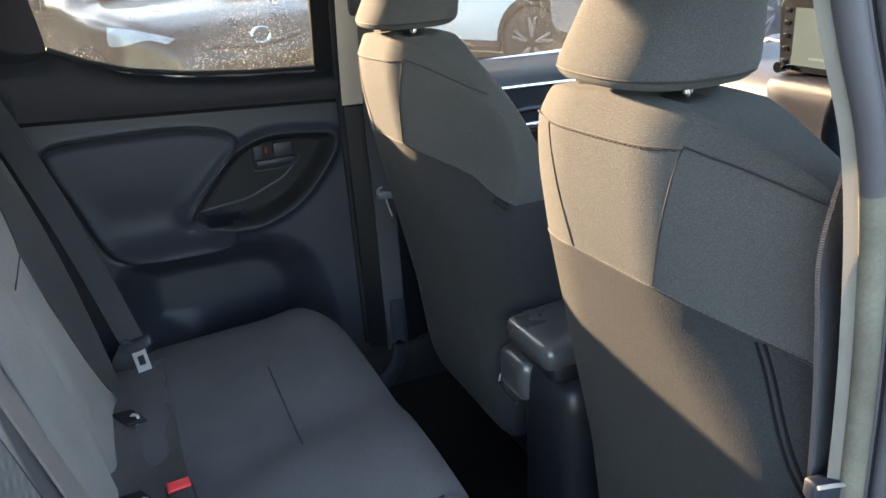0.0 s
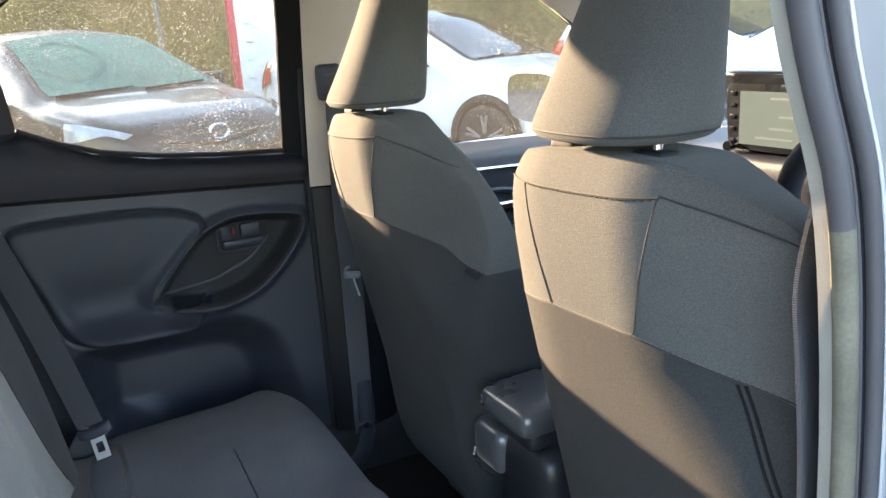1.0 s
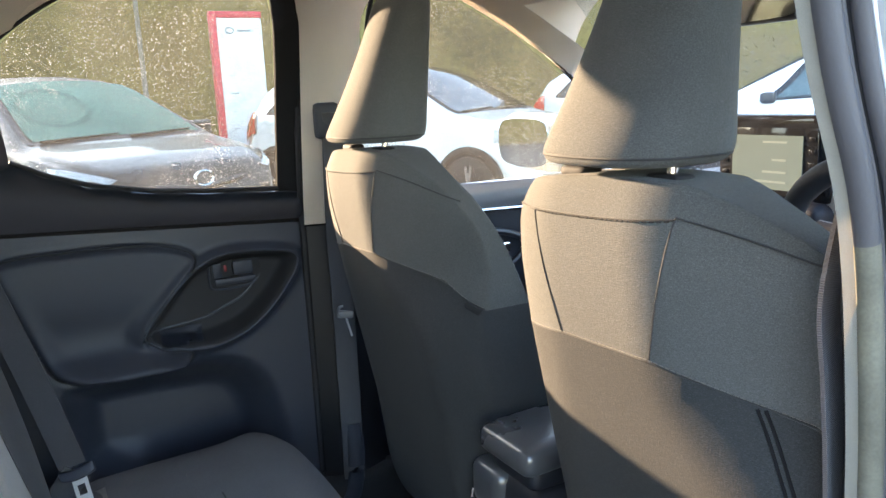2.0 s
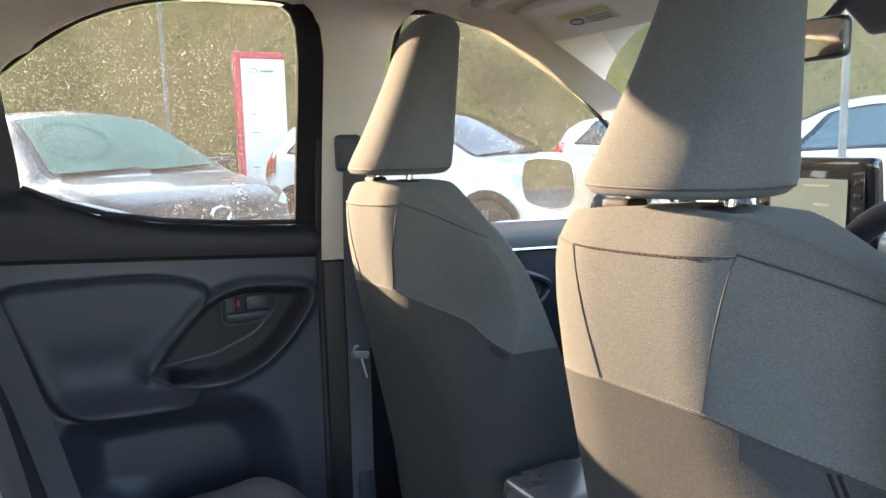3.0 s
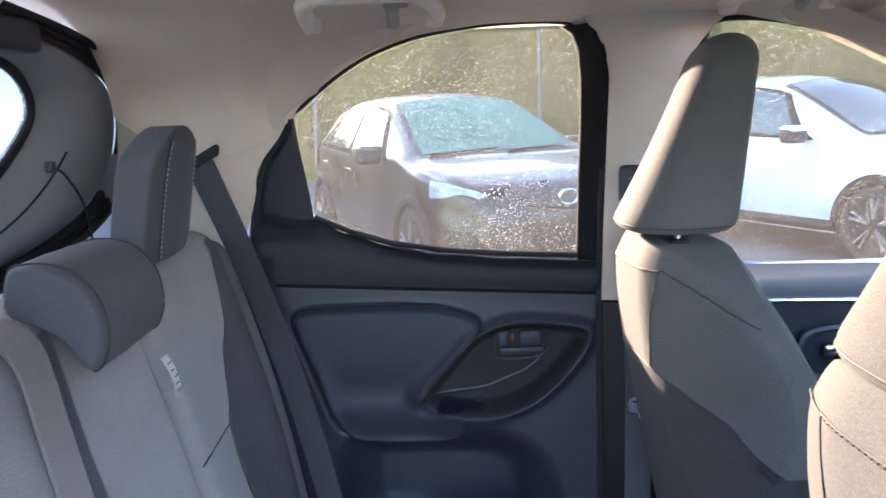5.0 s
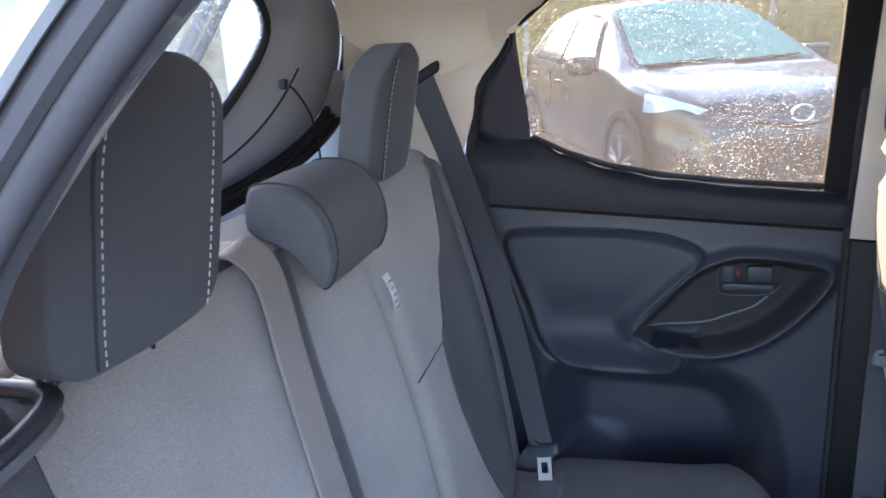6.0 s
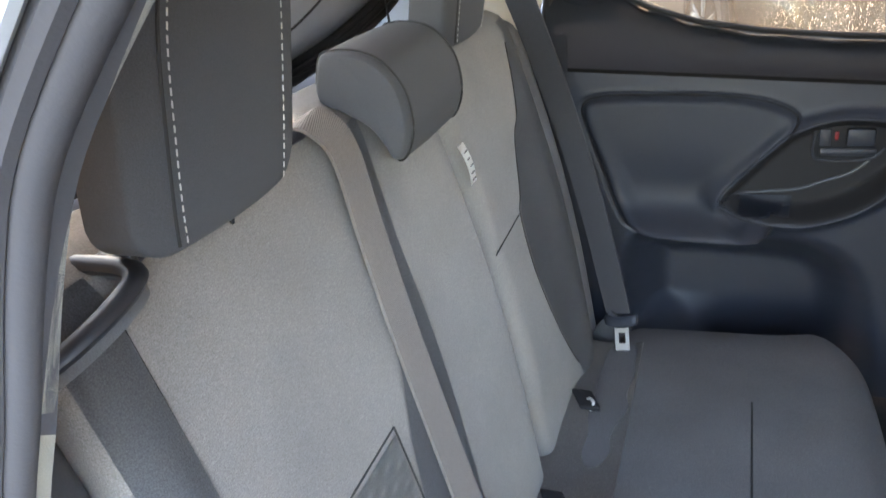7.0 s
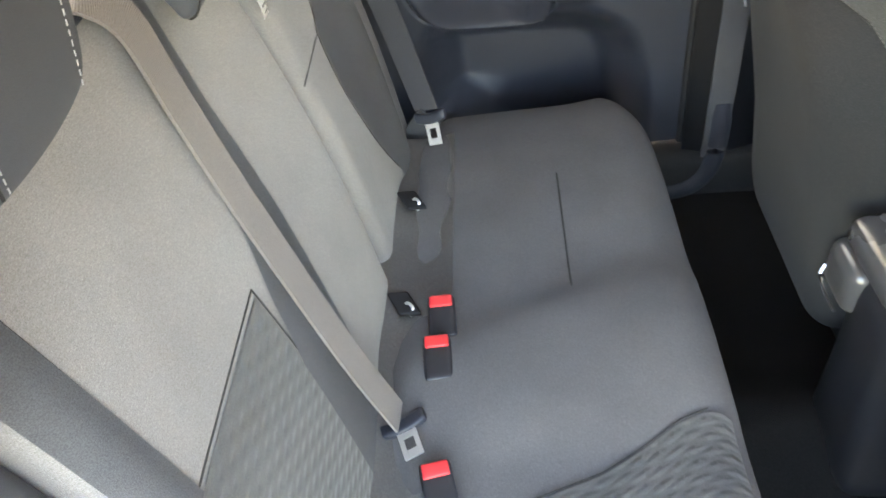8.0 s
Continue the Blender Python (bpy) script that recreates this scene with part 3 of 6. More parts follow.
part("body_side", box((-0.55, -0.76, 0.33), (-0.02, -0.66, 1.02), 0.03, 3), SILVER_PAINT, car)

# near side: the open doorway's rear frame
FRAME = [(0.34, 1.325), (0.288, 1.279), (0.249, 1.243), (0.198, 1.188), (0.170, 1.140), (0.139, 1.071), (0.105, 0.993), (0.09, 0.90), (0.12, 0.75), (0.16, 0.6)]
frame_line = smooth_line([(x + 0.010, -0.462, z) for x, z in FRAME], 6)


def edge_strip(line, offs, thick=0.0, taper=(0, 0)):
    """A strip that runs along a line, between two offsets (dx, dy, dz), drawn out to a point over some rows at its ends."""
    a, b = Vector(offs[0]), Vector(offs[1])
    bm = bmesh.new()
    rows = []
    last = len(line) - 1
    for i, p in enumerate(line):
        f = min(1.0, (i + 0.15) / taper[0] if taper[0] else 1.0, (last - i + 0.15) / taper[1] if taper[1] else 1.0)
        rows.append([bm.verts.new(p + a.lerp(b, f * k / 4)) for k in range(5)])
    for r0, r1 in zip(rows, rows[1:]):
        for k in range(4):
            bm.faces.new((r0[k], r0[k + 1], r1[k + 1], r1[k]))
    bmesh.ops.solidify(bm, geom=bm.faces[:], thickness=thick or 0.004)
    return bm


near_frame = thing("doorway_frame", "open doorway edge with black rubber seal and silver paint", "door frame", kind="structure")
EDGE = ((0.002, 0.002, -0.001), (-0.002, -0.002, 0.001))
part("trim_edge", edge_strip([p for p in frame_line if p.z > 1.205], EDGE, 0.0024, (0, 9)), STRIP, near_frame, "beige trim edge")
part("trim_edge", edge_strip([p for p in frame_line if 0.99 < p.z < 1.165], EDGE, 0.0024, (9, 0)), STRIP, near_frame, "beige trim edge")
part("door_seal", edge_strip([p for p in frame_line if 1.05 < p.z < 1.28], EDGE, 0.0016), SEAL, near_frame)
part("door_seal", tube([p + Vector((-0.010, -0.004, 0.004)) for p in frame_line], 0.009, 10), SEAL, near_frame, "black rubber door seal")
part("door_seal", tube([p + Vector((-0.014, -0.014, 0.007)) for p in frame_line], 0.006, 8), SEAL, near_frame)
part("seal_flange", edge_strip(frame_line, ((-0.010, -0.004, 0.006), (-0.017, -0.020, 0.010)), 0.003), SEAL, near_frame)
part("painted_flange", tube([p + Vector((-0.019, -0.023, 0.012)) for p in frame_line], 0.005, 8), SILVER_PAINT, near_frame)
part("painted_frame", edge_strip(frame_line, ((-0.019, -0.023, 0.012), (-0.050, -0.026, 0.030))), SILVER_PAINT, near_frame)
part("painted_frame", edge_strip(frame_line, ((-0.050, -0.026, 0.030), (-0.15, -0.08, 0.09))), SILVER_PAINT, near_frame, "silver painted door frame")
part("inner_quarter", sheet(lambda u, v: (frame_line[int(v * 40)].x - 0.006 - 0.30 * u, -0.452 - 0.05 * u, frame_line[int(v * 40)].z + 0.01 * u), 8, 30, 0.004), GREY_PLASTIC, car)
part("wheel_arch_trim", sheet(lambda u, v: (0.10 - 0.10 * u + 0.12 * (1 - v), -0.445 - 0.10 * u, 0.45 + 0.50 * v), 8, 12, 0.01), PLASTIC, car)

# near centre pillar, beside the front seat
PILLAR = [(0.585, 1.42), (0.645, 1.20), (0.69, 1.085), (0.712, 0.95), (0.722, 0.80), (0.735, 0.55), (0.76, 0.30)]
pillar_line = smooth_line([(0.290 + (x - 0.288) * 1.077, -0.550, 1.209 + (z - 1.209) * 1.077) for x, z in PILLAR], 6)
near_pillar = thing("near_centre_pillar", "centre pillar with grey trim, black seal and silver frame", "pillar", kind="structure")
part("pillar_trim", edge_strip(pillar_line, ((0.0, 0.001, 0), (0.009, -0.003, 0)), 0.003), STRIP, near_pillar, "grey-beige pillar trim")
# grey seal above, olive-beige lip below
for name, ok, mat, words in (("door_seal", lambda z: z > 1.045, SEAL, "grey rubber door seal"), ("trim_lip", lambda z: z < 1.062, LIP, "olive-beige trim lip")):
    part(name, tube([p + Vector((0.0185, -0.006, 0)) for p in pillar_line if ok(p.z)], 0.0098, 12), mat, near_pillar, words)
part("seal_ridge", tube([p + Vector((0.0285, -0.011, 0)) for p in pillar_line], 0.0022, 8), SEAL, near_pillar)
part("seal_groove", tube([p + Vector((0.0315, -0.010, 0)) for p in pillar_line], 0.0040, 8), MATTE, near_pillar)
part("door_seal", tube([p + Vector((0.0375, -0.0165, 0)) for p in pillar_line], 0.0065, 10), SEAL, near_pillar, "grey rubber door seal")
part("painted_lip", tube([p + Vector((0.0440, -0.0205, 0)) for p in pillar_line], 0.0024, 8), SILVER_PAINT, near_pillar)
part("painted_frame", edge_strip(pillar_line, ((0.042, -0.020, 0), (0.15, -0.11, 0)), 0.006), SILVER_PAINT, near_pillar, "silver painted pillar")
part("pillar_core", edge_strip(pillar_line, ((0.09, 0.02, 0), (0.152, -0.112, 0)), 0.006), SILVER_PAINT, near_pillar)

# the closed front door on the near side
near_door = thing("near_front_door", "closed front door beside the driver's seat", "door", kind="structure")
part("door_card", box((0.82, -0.68, 0.33), (1.75, -0.62, 0.98), 0.02), PLASTIC, near_door)
part("door_skin", box((0.82, -0.75, 0.30), (1.80, -0.70, 0.99), 0.02), SILVER_PAINT, near_door)
part("window_pane", prism([(0.85, 0.98), (1.75, 0.98), (1.25, 1.38), (0.85, 1.40)], "y", -0.66, -0.656), PANE, near_door).visible_shadow = False
part("window_frame", tube([(0.83, -0.65, 0.98), (0.80, -0.60, 1.38), (1.15, -0.58, 1.40), (1.5, -0.62, 1.20), (1.78, -0.66, 0.99)], 0.022, 8), RUBBER, near_door)

# ---- far rear door ----
door = thing("rear_door", "closed black rear door panel with armrest and wet window", "door")
SILL = [(0.10, 1.11), (0.229, 1.083), (0.29, 1.053), (0.36, 1.029), (0.46, 1.010), (0.58, 0.998), (0.706, 0.990), (0.745, 0.985)]


def pane_y(z):
    return 0.685 - 0.30 * (z - 0.997)


def line_z(x):
    return 0.962 - 0.062 * (x - 0.14)


def upper(u, v):
    x = 0.122 + 0.615 * u
    lo, hi = line_z(x) + 0.004, interp(x, SILL) - 0.003
    z = lo + (hi - lo) * v
    y = 0.643 - 0.012 * math.sin(math.pi * min(1, v * 1.1)) ** 0.8 + 0.05 * max(0, v - 0.72) ** 1.3
    return (x, y, z)


part("upper_panel", sheet(upper, 50, 16, 0.03), PLASTIC_TOP, door, "smooth black upper door panel")
part("panel_gap", tube([(0.13 + 0.61 * k / 20, 0.668, line_z(0.13 + 0.61 * k / 20)) for k in range(21)], 0.010, 6), MATTE, door)
PAD = outline([(0.178, 0.872), (0.180, 0.902), (0.214, 0.913), (0.31, 0.914), (0.41, 0.911), (0.485, 0.897), (0.520, 0.868), (0.47, 0.81), (0.413, 0.742),
               (0.44, 0.705), (0.492, 0.690), (0.485, 0.665), (0.445, 0.650), (0.33, 0.655), (0.275, 0.668), (0.240, 0.700), (0.21, 0.785)], 4)
DISH = outline([(0.408, 0.740), (0.46, 0.803), (0.51, 0.852), (0.57, 0.876), (0.63, 0.877), (0.70, 0.867), (0.721, 0.850), (0.708, 0.815), (0.66, 0.757), (0.605, 0.716), (0.53, 0.695), (0.45, 0.706), (0.418, 0.722)], 4)
NICHE = outline([(0.27, 0.605), (0.30, 0.645), (0.45, 0.648), (0.56, 0.637), (0.62, 0.59), (0.648, 0.50), (0.655, 0.40), (0.63, 0.33), (0.45, 0.32), (0.31, 0.44), (0.27, 0.50)], 3)
XS, ZS = np.meshgrid(np.linspace(0.125, 0.738, 150), np.linspace(0.36, 0.962, 150), indexing="ij")
ZS = 0.36 + (ZS - 0.36) / 0.602 * ((line_z(XS) - 0.005) - 0.36)
d_pad, d_dish, d_niche = (poly_distance(XS, ZS, q) for q in (PAD, DISH, NICHE))
YS = 0.655 - 0.006 * np.sin(np.clip((ZS - 0.36) / 0.6, 0, 1) * 3.14)
YS = YS + 0.010 * np.exp(-(d_pad / 0.0045) ** 2) - 0.012 * step(d_pad, 0.03)
armrest = step(d_pad + 0.012, 0.03) * np.exp(-((ZS - 0.678) / 0.028) ** 2) * np.clip((0.53 - XS) / 0.05, 0, 1)
YS = YS - 0.05 * armrest + 0.012 * step(d_pad + 0.03, 0.03) * np.exp(-((ZS - 0.75) / 0.05) ** 2)
YS = YS - 0.016 * np.exp(-(d_dish / 0.011) ** 2) + 0.030 * step(d_dish + 0.016, 0.022)
YS = YS + 0.090 * step(d_niche + 0.014, 0.10)
ledge = np.clip((0.512 - ZS) / 0.105, 0, 1) * np.clip((XS - 0.26) / 0.04, 0, 1)
YS = YS - 0.045 * ledge * ledge * (3 - 2 * ledge) * (1 - 0.98 * step(-(XS - 0.385), 0.13))


def field_part(name, mask, mat, label=""):
    """The faces of the door panel that lie in a region."""
    bm = bmesh.new()
    vs = {}

    def vert(i, j):
        if (i, j) not in vs:
            vs[i, j] = bm.verts.new((XS[i, j], YS[i, j], ZS[i, j]))
        return vs[i, j]
    for i in range(149):
        for j in range(149):
            if mask[i, j]:
                bm.faces.new((vert(i, j), vert(i + 1, j), vert(i + 1, j + 1), vert(i, j + 1)))
    bmesh.ops.recalc_face_normals(bm, faces=bm.faces[:])
    ob = part(name, bm, mat, door, label, 60)
    return ob


in_pad = (d_pad < 0) & (d_dish > 0)
in_dish = d_dish <= 0
field_part("armrest_pad", in_pad, PLASTIC_SOFT, "padded black armrest panel")
field_part("handle_dish", in_dish, RUBBER, "smooth black handle surround")
field_part("lower_panel", ~in_pad & ~in_dish, PLASTIC, "grained black door panel with pocket")


def on_door(x, z, off=0.0):
    i = min(149, max(0, int(round((x - 0.125) / 0.613 * 149))))
    j = int(np.argmin(np.abs(ZS[i] - z)))
    return (x, float(YS[i, j]) - off, z)


part("pad_piping", tube([on_door(x, z, 0.0005) for x, z in PAD], 0.0022, 6, True), RUBBER, door)
part("dish_rim", tube([on_door(x, z, 0.0005) for x, z in DISH], 0.0026, 8, True), PLASTIC, door, "thin satin rim")
# inner handle
dish_y = on_door(0.60, 0.83)[1]
part("handle_recess", prism(outline([(0.550, 0.858), (0.60, 0.862), (0.648, 0.858), (0.650, 0.82), (0.632, 0.801), (0.580, 0.796), (0.552, 0.802)], 4), "y", dish_y - 0.002, dish_y + 0.004, 0.001), RUBBER, door)
part("door_handle", join(box((0.594, dish_y - 0.014, 0.824), (0.636, dish_y - 0.001, 0.853), 0.005), box((0.557, dish_y - 0.010, 0.806), (0.640, dish_y - 0.001, 0.820), 0.004), box((0.555, dish_y - 0.008, 0.822), (0.573, dish_y - 0.001, 0.851), 0.003)), PLASTIC, door, "black pull lever")
part("lock_tab", box((0.578, dish_y - 0.007, 0.832), (0.584, dish_y - 0.001, 0.846), 0.002), LOCK_RED, door, "small red lock tab")
part("lever_rim", tube(smooth_line([(0.550, dish_y - 0.003, 0.856), (0.548, dish_y - 0.003, 0.81), (0.565, dish_y - 0.003, 0.797), (0.630, dish_y - 0.003, 0.800), (0.651, dish_y - 0.003, 0.818)], 6), 0.0022, 8), PLASTIC, door)
part("pull_cup", sheet(lambda u, v: on_door(0.437 + 0.083 * u + 0.004 * v, 0.706 + 0.028 * v, 0.0025 + 0.004 * math.sin(math.pi * u) ** 0.4 * math.sin(math.pi * v) ** 0.5), 14, 8, 0.002), PLASTIC, door, "black pull cup")
part("pull_ridge", tube(smooth_line([on_door(x, z, 0.0015) for x, z in ((0.418, 0.736), (0.44, 0.735), (0.527, 0.745), (0.568, 0.760), (0.607, 0.776), (0.632, 0.797))], 8), 0.0030, 8), PLASTIC_GLOSS, door)
# window, its seals and the fixed rear trim
PANE_EDGE = [(0.229, 1.080), (0.29, 1.050), (0.36, 1.026), (0.46, 1.007), (0.58, 0.995), (0.706, 0.985), (0.700, 1.195), (0.692, 1.33), (0.680, 1.372), (0.655, 1.390),
             (0.54, 1.390), (0.43, 1.376), (0.345, 1.348), (0.28, 1.310), (0.216, 1.255)]
bm = bmesh.new()
bm.faces.new([bm.verts.new((x, pane_y(z), z)) for x, z in PANE_EDGE])
bmesh.ops.solidify(bm, geom=bm.faces[:], thickness=0.004)
part("window_pane", bm, WET_PANE, door, "wet side window with water drops").visible_shadow = False
part("sill_seal", tube([(x, pane_y(z) - 0.006, z) for x, z in SILL[1:7]], 0.005, 8), RUBBER, door)
part("sill_ledge", sheet(lambda u, v: (lambda x: (x, 0.640 + 0.050 * v, interp(x, SILL) - 0.005 - 0.004 * v))(0.21 + 0.52 * u), 30, 3, -0.006), MATTE, door)
top_line = smooth_line([(x, pane_y(z) - 0.006, z) for x, z in [(0.212, 1.262), (0.28, 1.314), (0.345, 1.352), (0.43, 1.380), (0.54, 1.394), (0.655, 1.394), (0.688, 1.378), (0.70, 1.33)]], 6)
part("top_seal", tube(top_line, 0.0032, 8), RUBBER, door)
SASH_IN = [(0.975, 0.704), (1.20, 0.700), (1.30, 0.697), (1.345, 0.692), (1.372, 0.683), (1.388, 0.664)]
SASH_OUT = [(0.975, 0.745), (1.20, 0.742), (1.30, 0.738), (1.345, 0.730), (1.372, 0.716), (1.388, 0.698)]


def sash_ring(z):
    """Section of the window's rear post: a wedge that stands into the cabin and runs back outside."""
    a, b, y = interp(z, SASH_IN), interp(z, SASH_OUT), pane_y(z)
    return [(a, y + 0.002, z), (a + 0.001, y - 0.006, z), (a + 0.55 * (b - a), y - 0.026, z), (b - 0.004, y - 0.034, z), (b, y - 0.031, z), (b + 0.002, y + 0.012, z), (b + 0.032, y + 0.016, z), (b + 0.032, y + 0.034, z), (a + 0.45 * (b - a), y + 0.034, z)]


bm = bmesh.new()
rows = [[bm.verts.new(c) for c in sash_ring(z)] for z in [0.90 + 0.488 * k / 40 for k in range(41)]]
for r0, r1 in zip(rows, rows[1:]):
    for k in range(9):
        bm.faces.new((r0[k], r0[(k + 1) % 9], r1[(k + 1) % 9], r1[k]))
bm.faces.new(rows[0])
bm.faces.new(rows[-1])
bmesh.ops.recalc_face_normals(bm, faces=bm.faces[:])
part("rear_sash", bm, MATTE, door, "black window frame")
corner = part("frame_corner", prism([(0.702, 1.388), (0.716, 1.374), (0.730, 1.347), (0.738, 1.30), (0.80, 1.30), (0.80, 1.42), (0.72, 1.42)], "y", 0.018, 0.045), MATTE, car)
for v in corner.data.vertices:
    v.co.y += pane_y(v.co.z)
part("fixed_trim", sheet(lambda u, v: ((lambda z: (lambda a, b: (a + (b - a) * u, pane_y(z) - 0.010 - 0.014 * math.sin(math.pi * u), z))(interp(z, [(1.03, 0.122), (1.10, 0.128), (1.158, 0.150), (1.25, 0.205)]), interp(z, [(1.0, 0.232), (1.083, 0.229), (1.255, 0.216)])))(1.045 + 0.212 * v)), 10, 14, 0.012), PLASTIC, door, "dark grained corner trim")
REAR_EDGE = smooth_line([(0.165, 0.62, 0.50), (0.145, 0.635, 0.75), (0.137, 0.64, 0.93), (0.122, 0.648, 1.0), (0.122, 0.645, 1.05), (0.146, 0.634, 1.158), (0.207, 0.603, 1.262)], 8)
part("door_edge_seal", tube(REAR_EDGE, 0.009, 8), RUBBER, door, "black rubber door seal")
part("front_edge_seal", tube([(0.743, 0.650, 0.36), (0.742, 0.650, 0.70), (0.741, 0.645, 0.95), (0.738, pane_y(1.2) - 0.02, 1.2), (0.728, pane_y(1.35) - 0.02, 1.36)], 0.008, 8), RUBBER, door)
part("door_skin", sheet(lambda u, v: (0.10 + 0.66 * u, 0.775 + 0.02 * math.sin(math.pi * v), 0.33 + 0.60 * v), 8, 8, 0.01), SILVER_PAINT, door)

# outer rail and quarter panel that close the body above and behind the far windows
def rail(line, x_out=0.0):
    bm = bmesh.new()
    rows = []
    for p in line:
        rows.append([bm.verts.new((p.x, p.y + (0.675 - p.y) * k / 5, p.z + (1.445 - p.z) * (k / 5) ** 1.5 + 0.004)) for k in range(6)])
    for a, b in zip(rows, rows[1:]):
        for k in range(5):
            bm.faces.new((a[k], a[k + 1], b[k + 1], b[k]))
    bmesh.ops.recalc_face_normals(bm, faces=bm.faces[:])
    return bm


part("roof_rail", rail(top_line), SILVER_PAINT, car)
part("roof_rail", rail([Vector((x, pane_y(z), z)) for x, z in ((0.69, 1.398), (0.80, 1.40), (0.93, 1.394), (1.08, 1.374), (1.25, 1.30), (1.42, 1.20))]), SILVER_PAINT, car)
part("quarter_panel", sheet(lambda u, v: (quarter(u, v)[0] - (0.02 if u == 0 else 0.10 * u), 0.675 - 0.03 * v, 0.98 + 0.47 * v), 12, 12, 0.01), SILVER_PAINT, car)

# ---- far front door and screen ----
front_door = thing("front_door", "closed front door with grey sill and bright strip", "door")
part("door_card", sheet(lambda u, v: (0.86 + 0.95 * u, 0.665 - 0.02 * math.sin(math.pi * v) - 0.02 * (1 - v), 0.33 + 0.56 * v), 16, 16, 0.02), PLASTIC, front_door)
part("upper_panel", sheet(lambda u, v: (0.86 + 0.98 * u, 0.672 - 0.012 * math.sin(math.pi * v) + 0.02 * v ** 4, 0.905 + 0.06 * v - 0.03 * u), 16, 8, 0.02), material("door_top", (0.19, 0.20, 0.22), rough=0.5, grain=0.1, grain_size=900, blotch=0.06, bump=0.0003), front_door, "grey door sill")
part("bright_strip", tube([(0.86, 0.652, 0.903), (1.2, 0.652, 0.893), (1.7, 0.655, 0.875)], 0.005, 8), CHROME, front_door, "thin satin strip")
bm = bmesh.new()
FRONT_PANE = [(0.88, 0.97), (1.75, 0.93), (1.42, 1.19), (1.25, 1.292), (1.08, 1.365), (0.95, 1.392), (0.905, 1.385), (0.892, 1.34)]
bm.faces.new([bm.verts.new((x, pane_y(z) + 0.01, z)) for x, z in FRONT_PANE])
bmesh.ops.solidify(bm, geom=bm.faces[:], thickness=0.004)
part("window_pane", bm, WET_PANE, front_door, "wet front side window").visible_shadow = False
part("window_seal", tube(smooth_line([(0.885, pane_y(0.97), 0.97), (0.888, pane_y(1.2), 1.2), (0.895, pane_y(1.35), 1.35), (0.93, pane_y(1.39), 1.392), (1.08, pane_y(1.37), 1.372), (1.25, pane_y(1.3), 1.298), (1.42, pane_y(1.2), 1.196), (1.80, pane_y(0.92), 0.92)], 6), 0.0050, 8), RUBBER, front_door)
part("door_handle", rounded((0.05, 0.012, 0.014), 0.008, 6, lambda p: (p.x + 1.20, p.y + 0.645, p.z + 0.80)), CHROME, front_door, "chrome inner handle")
part("handle_dish", tube(smooth_line([(1.12, 0.648, 0.83), (1.22, 0.646, 0.84), (1.30, 0.646, 0.80), (1.22, 0.645, 0.74), (1.12, 0.646, 0.76)], 6, True), 0.009, 8, True), PLASTIC_GLOSS, front_door)
part("door_skin", box((0.80, 0.715, 0.33), (1.85, 0.76, 0.95), 0.02), SILVER_PAINT, front_door)
# front pillars, scuttle, bonnet
part("front_pillar_trim", sheet(lambda u, v: (0.94 + 0.92 * u, pane_y(1.41 - 0.48 * u ** 1.25) - 0.005 - (0.10 - 0.03 * u) * v, 1.408 - 0.47 * u ** 1.25 + (0.02 + 0.03 * u) * v), 24, 8, 0.01), TRIM_BEIGE, car, "beige windscreen pillar trim")
part("front_pillar_trim", sheet(lambda u, v: (0.94 + 0.92 * u, -pane_y(1.41 - 0.48 * u ** 1.25) + 0.005 + (0.10 - 0.03 * u) * v, 1.408 - 0.47 * u ** 1.25 + (0.02 + 0.03 * u) * v), 24, 8, -0.01), TRIM_BEIGE, car)
part("scuttle", box((1.88, -0.66, 0.55), (2.0, 0.66, 0.93), 0.02), PLASTIC, car)
part("bonnet", sheet(lambda u, v: (1.92 + 0.85 * u, -0.72 + 1.44 * v, 0.95 - 0.18 * u ** 2 - 0.10 * (2 * v - 1) ** 4), 14, 14, 0.01), SILVER_PAINT, car)
part("firewall", box((1.9, -0.7, 0.2), (2.0, 0.7, 0.56), 0.0), CARPET, car)
screen = thing("windscreen", "wet windscreen with drops of water", "windscreen", kind="structure")
part("glass", sheet(lambda u, v: (1.36 + 0.52 * u - 0.05 * (2 * v - 1) ** 2, (-0.50 - 0.10 * u) + (1.0 + 0.2 * u) * v, 1.405 - 0.46 * u - 0.02 * (2 * v - 1) ** 2), 12, 12, 0.004), WET_SCREEN, screen).visible_shadow = False
part("black_border", tube([(1.345, -0.50 + k / 10, 1.412 - 0.02 * (k / 5 - 1) ** 2) for k in range(11)], 0.016, 8), RUBBER, screen)


# ---- front seats ----
BACK_X = [(0.40, 0.800), (0.60, 0.778), (0.75, 0.748), (0.90, 0.718), (0.98, 0.706), (1.05, 0.700), (1.08, 0.705)]
FRONT_X = [(0.40, 1.03), (0.60, 1.00), (0.75, 0.955), (0.90, 0.89), (0.98, 0.86), (1.05, 0.835), (1.08, 0.82)]
HALF_W = [(0.40, 0.205), (0.60, 0.211), (0.75, 0.213), (0.90, 0.212), (0.97, 0.210), (1.03, 0.206), (1.08, 0.196)]


def seat_back_x(s, z):
    """The back panel turns away to both sides, more so towards the doorway."""
    d = s * 0.2
    t = max(0.0, min(1.0, (z - 0.76) / 0.17))
    t = t * t * (3 - 2 * t)
    a, b = max(0, -d - 0.025 - 0.11 * (1 - t)), max(0, d - 0.09)
    return straight(z, BACK_X) + 0.60 * a * a / (a + 0.03) + 0.30 * b * b / (b + 0.03) + 0.016 * abs(s) ** 9


SPLIT = math.sin(11 / 35 * math.pi / 2)


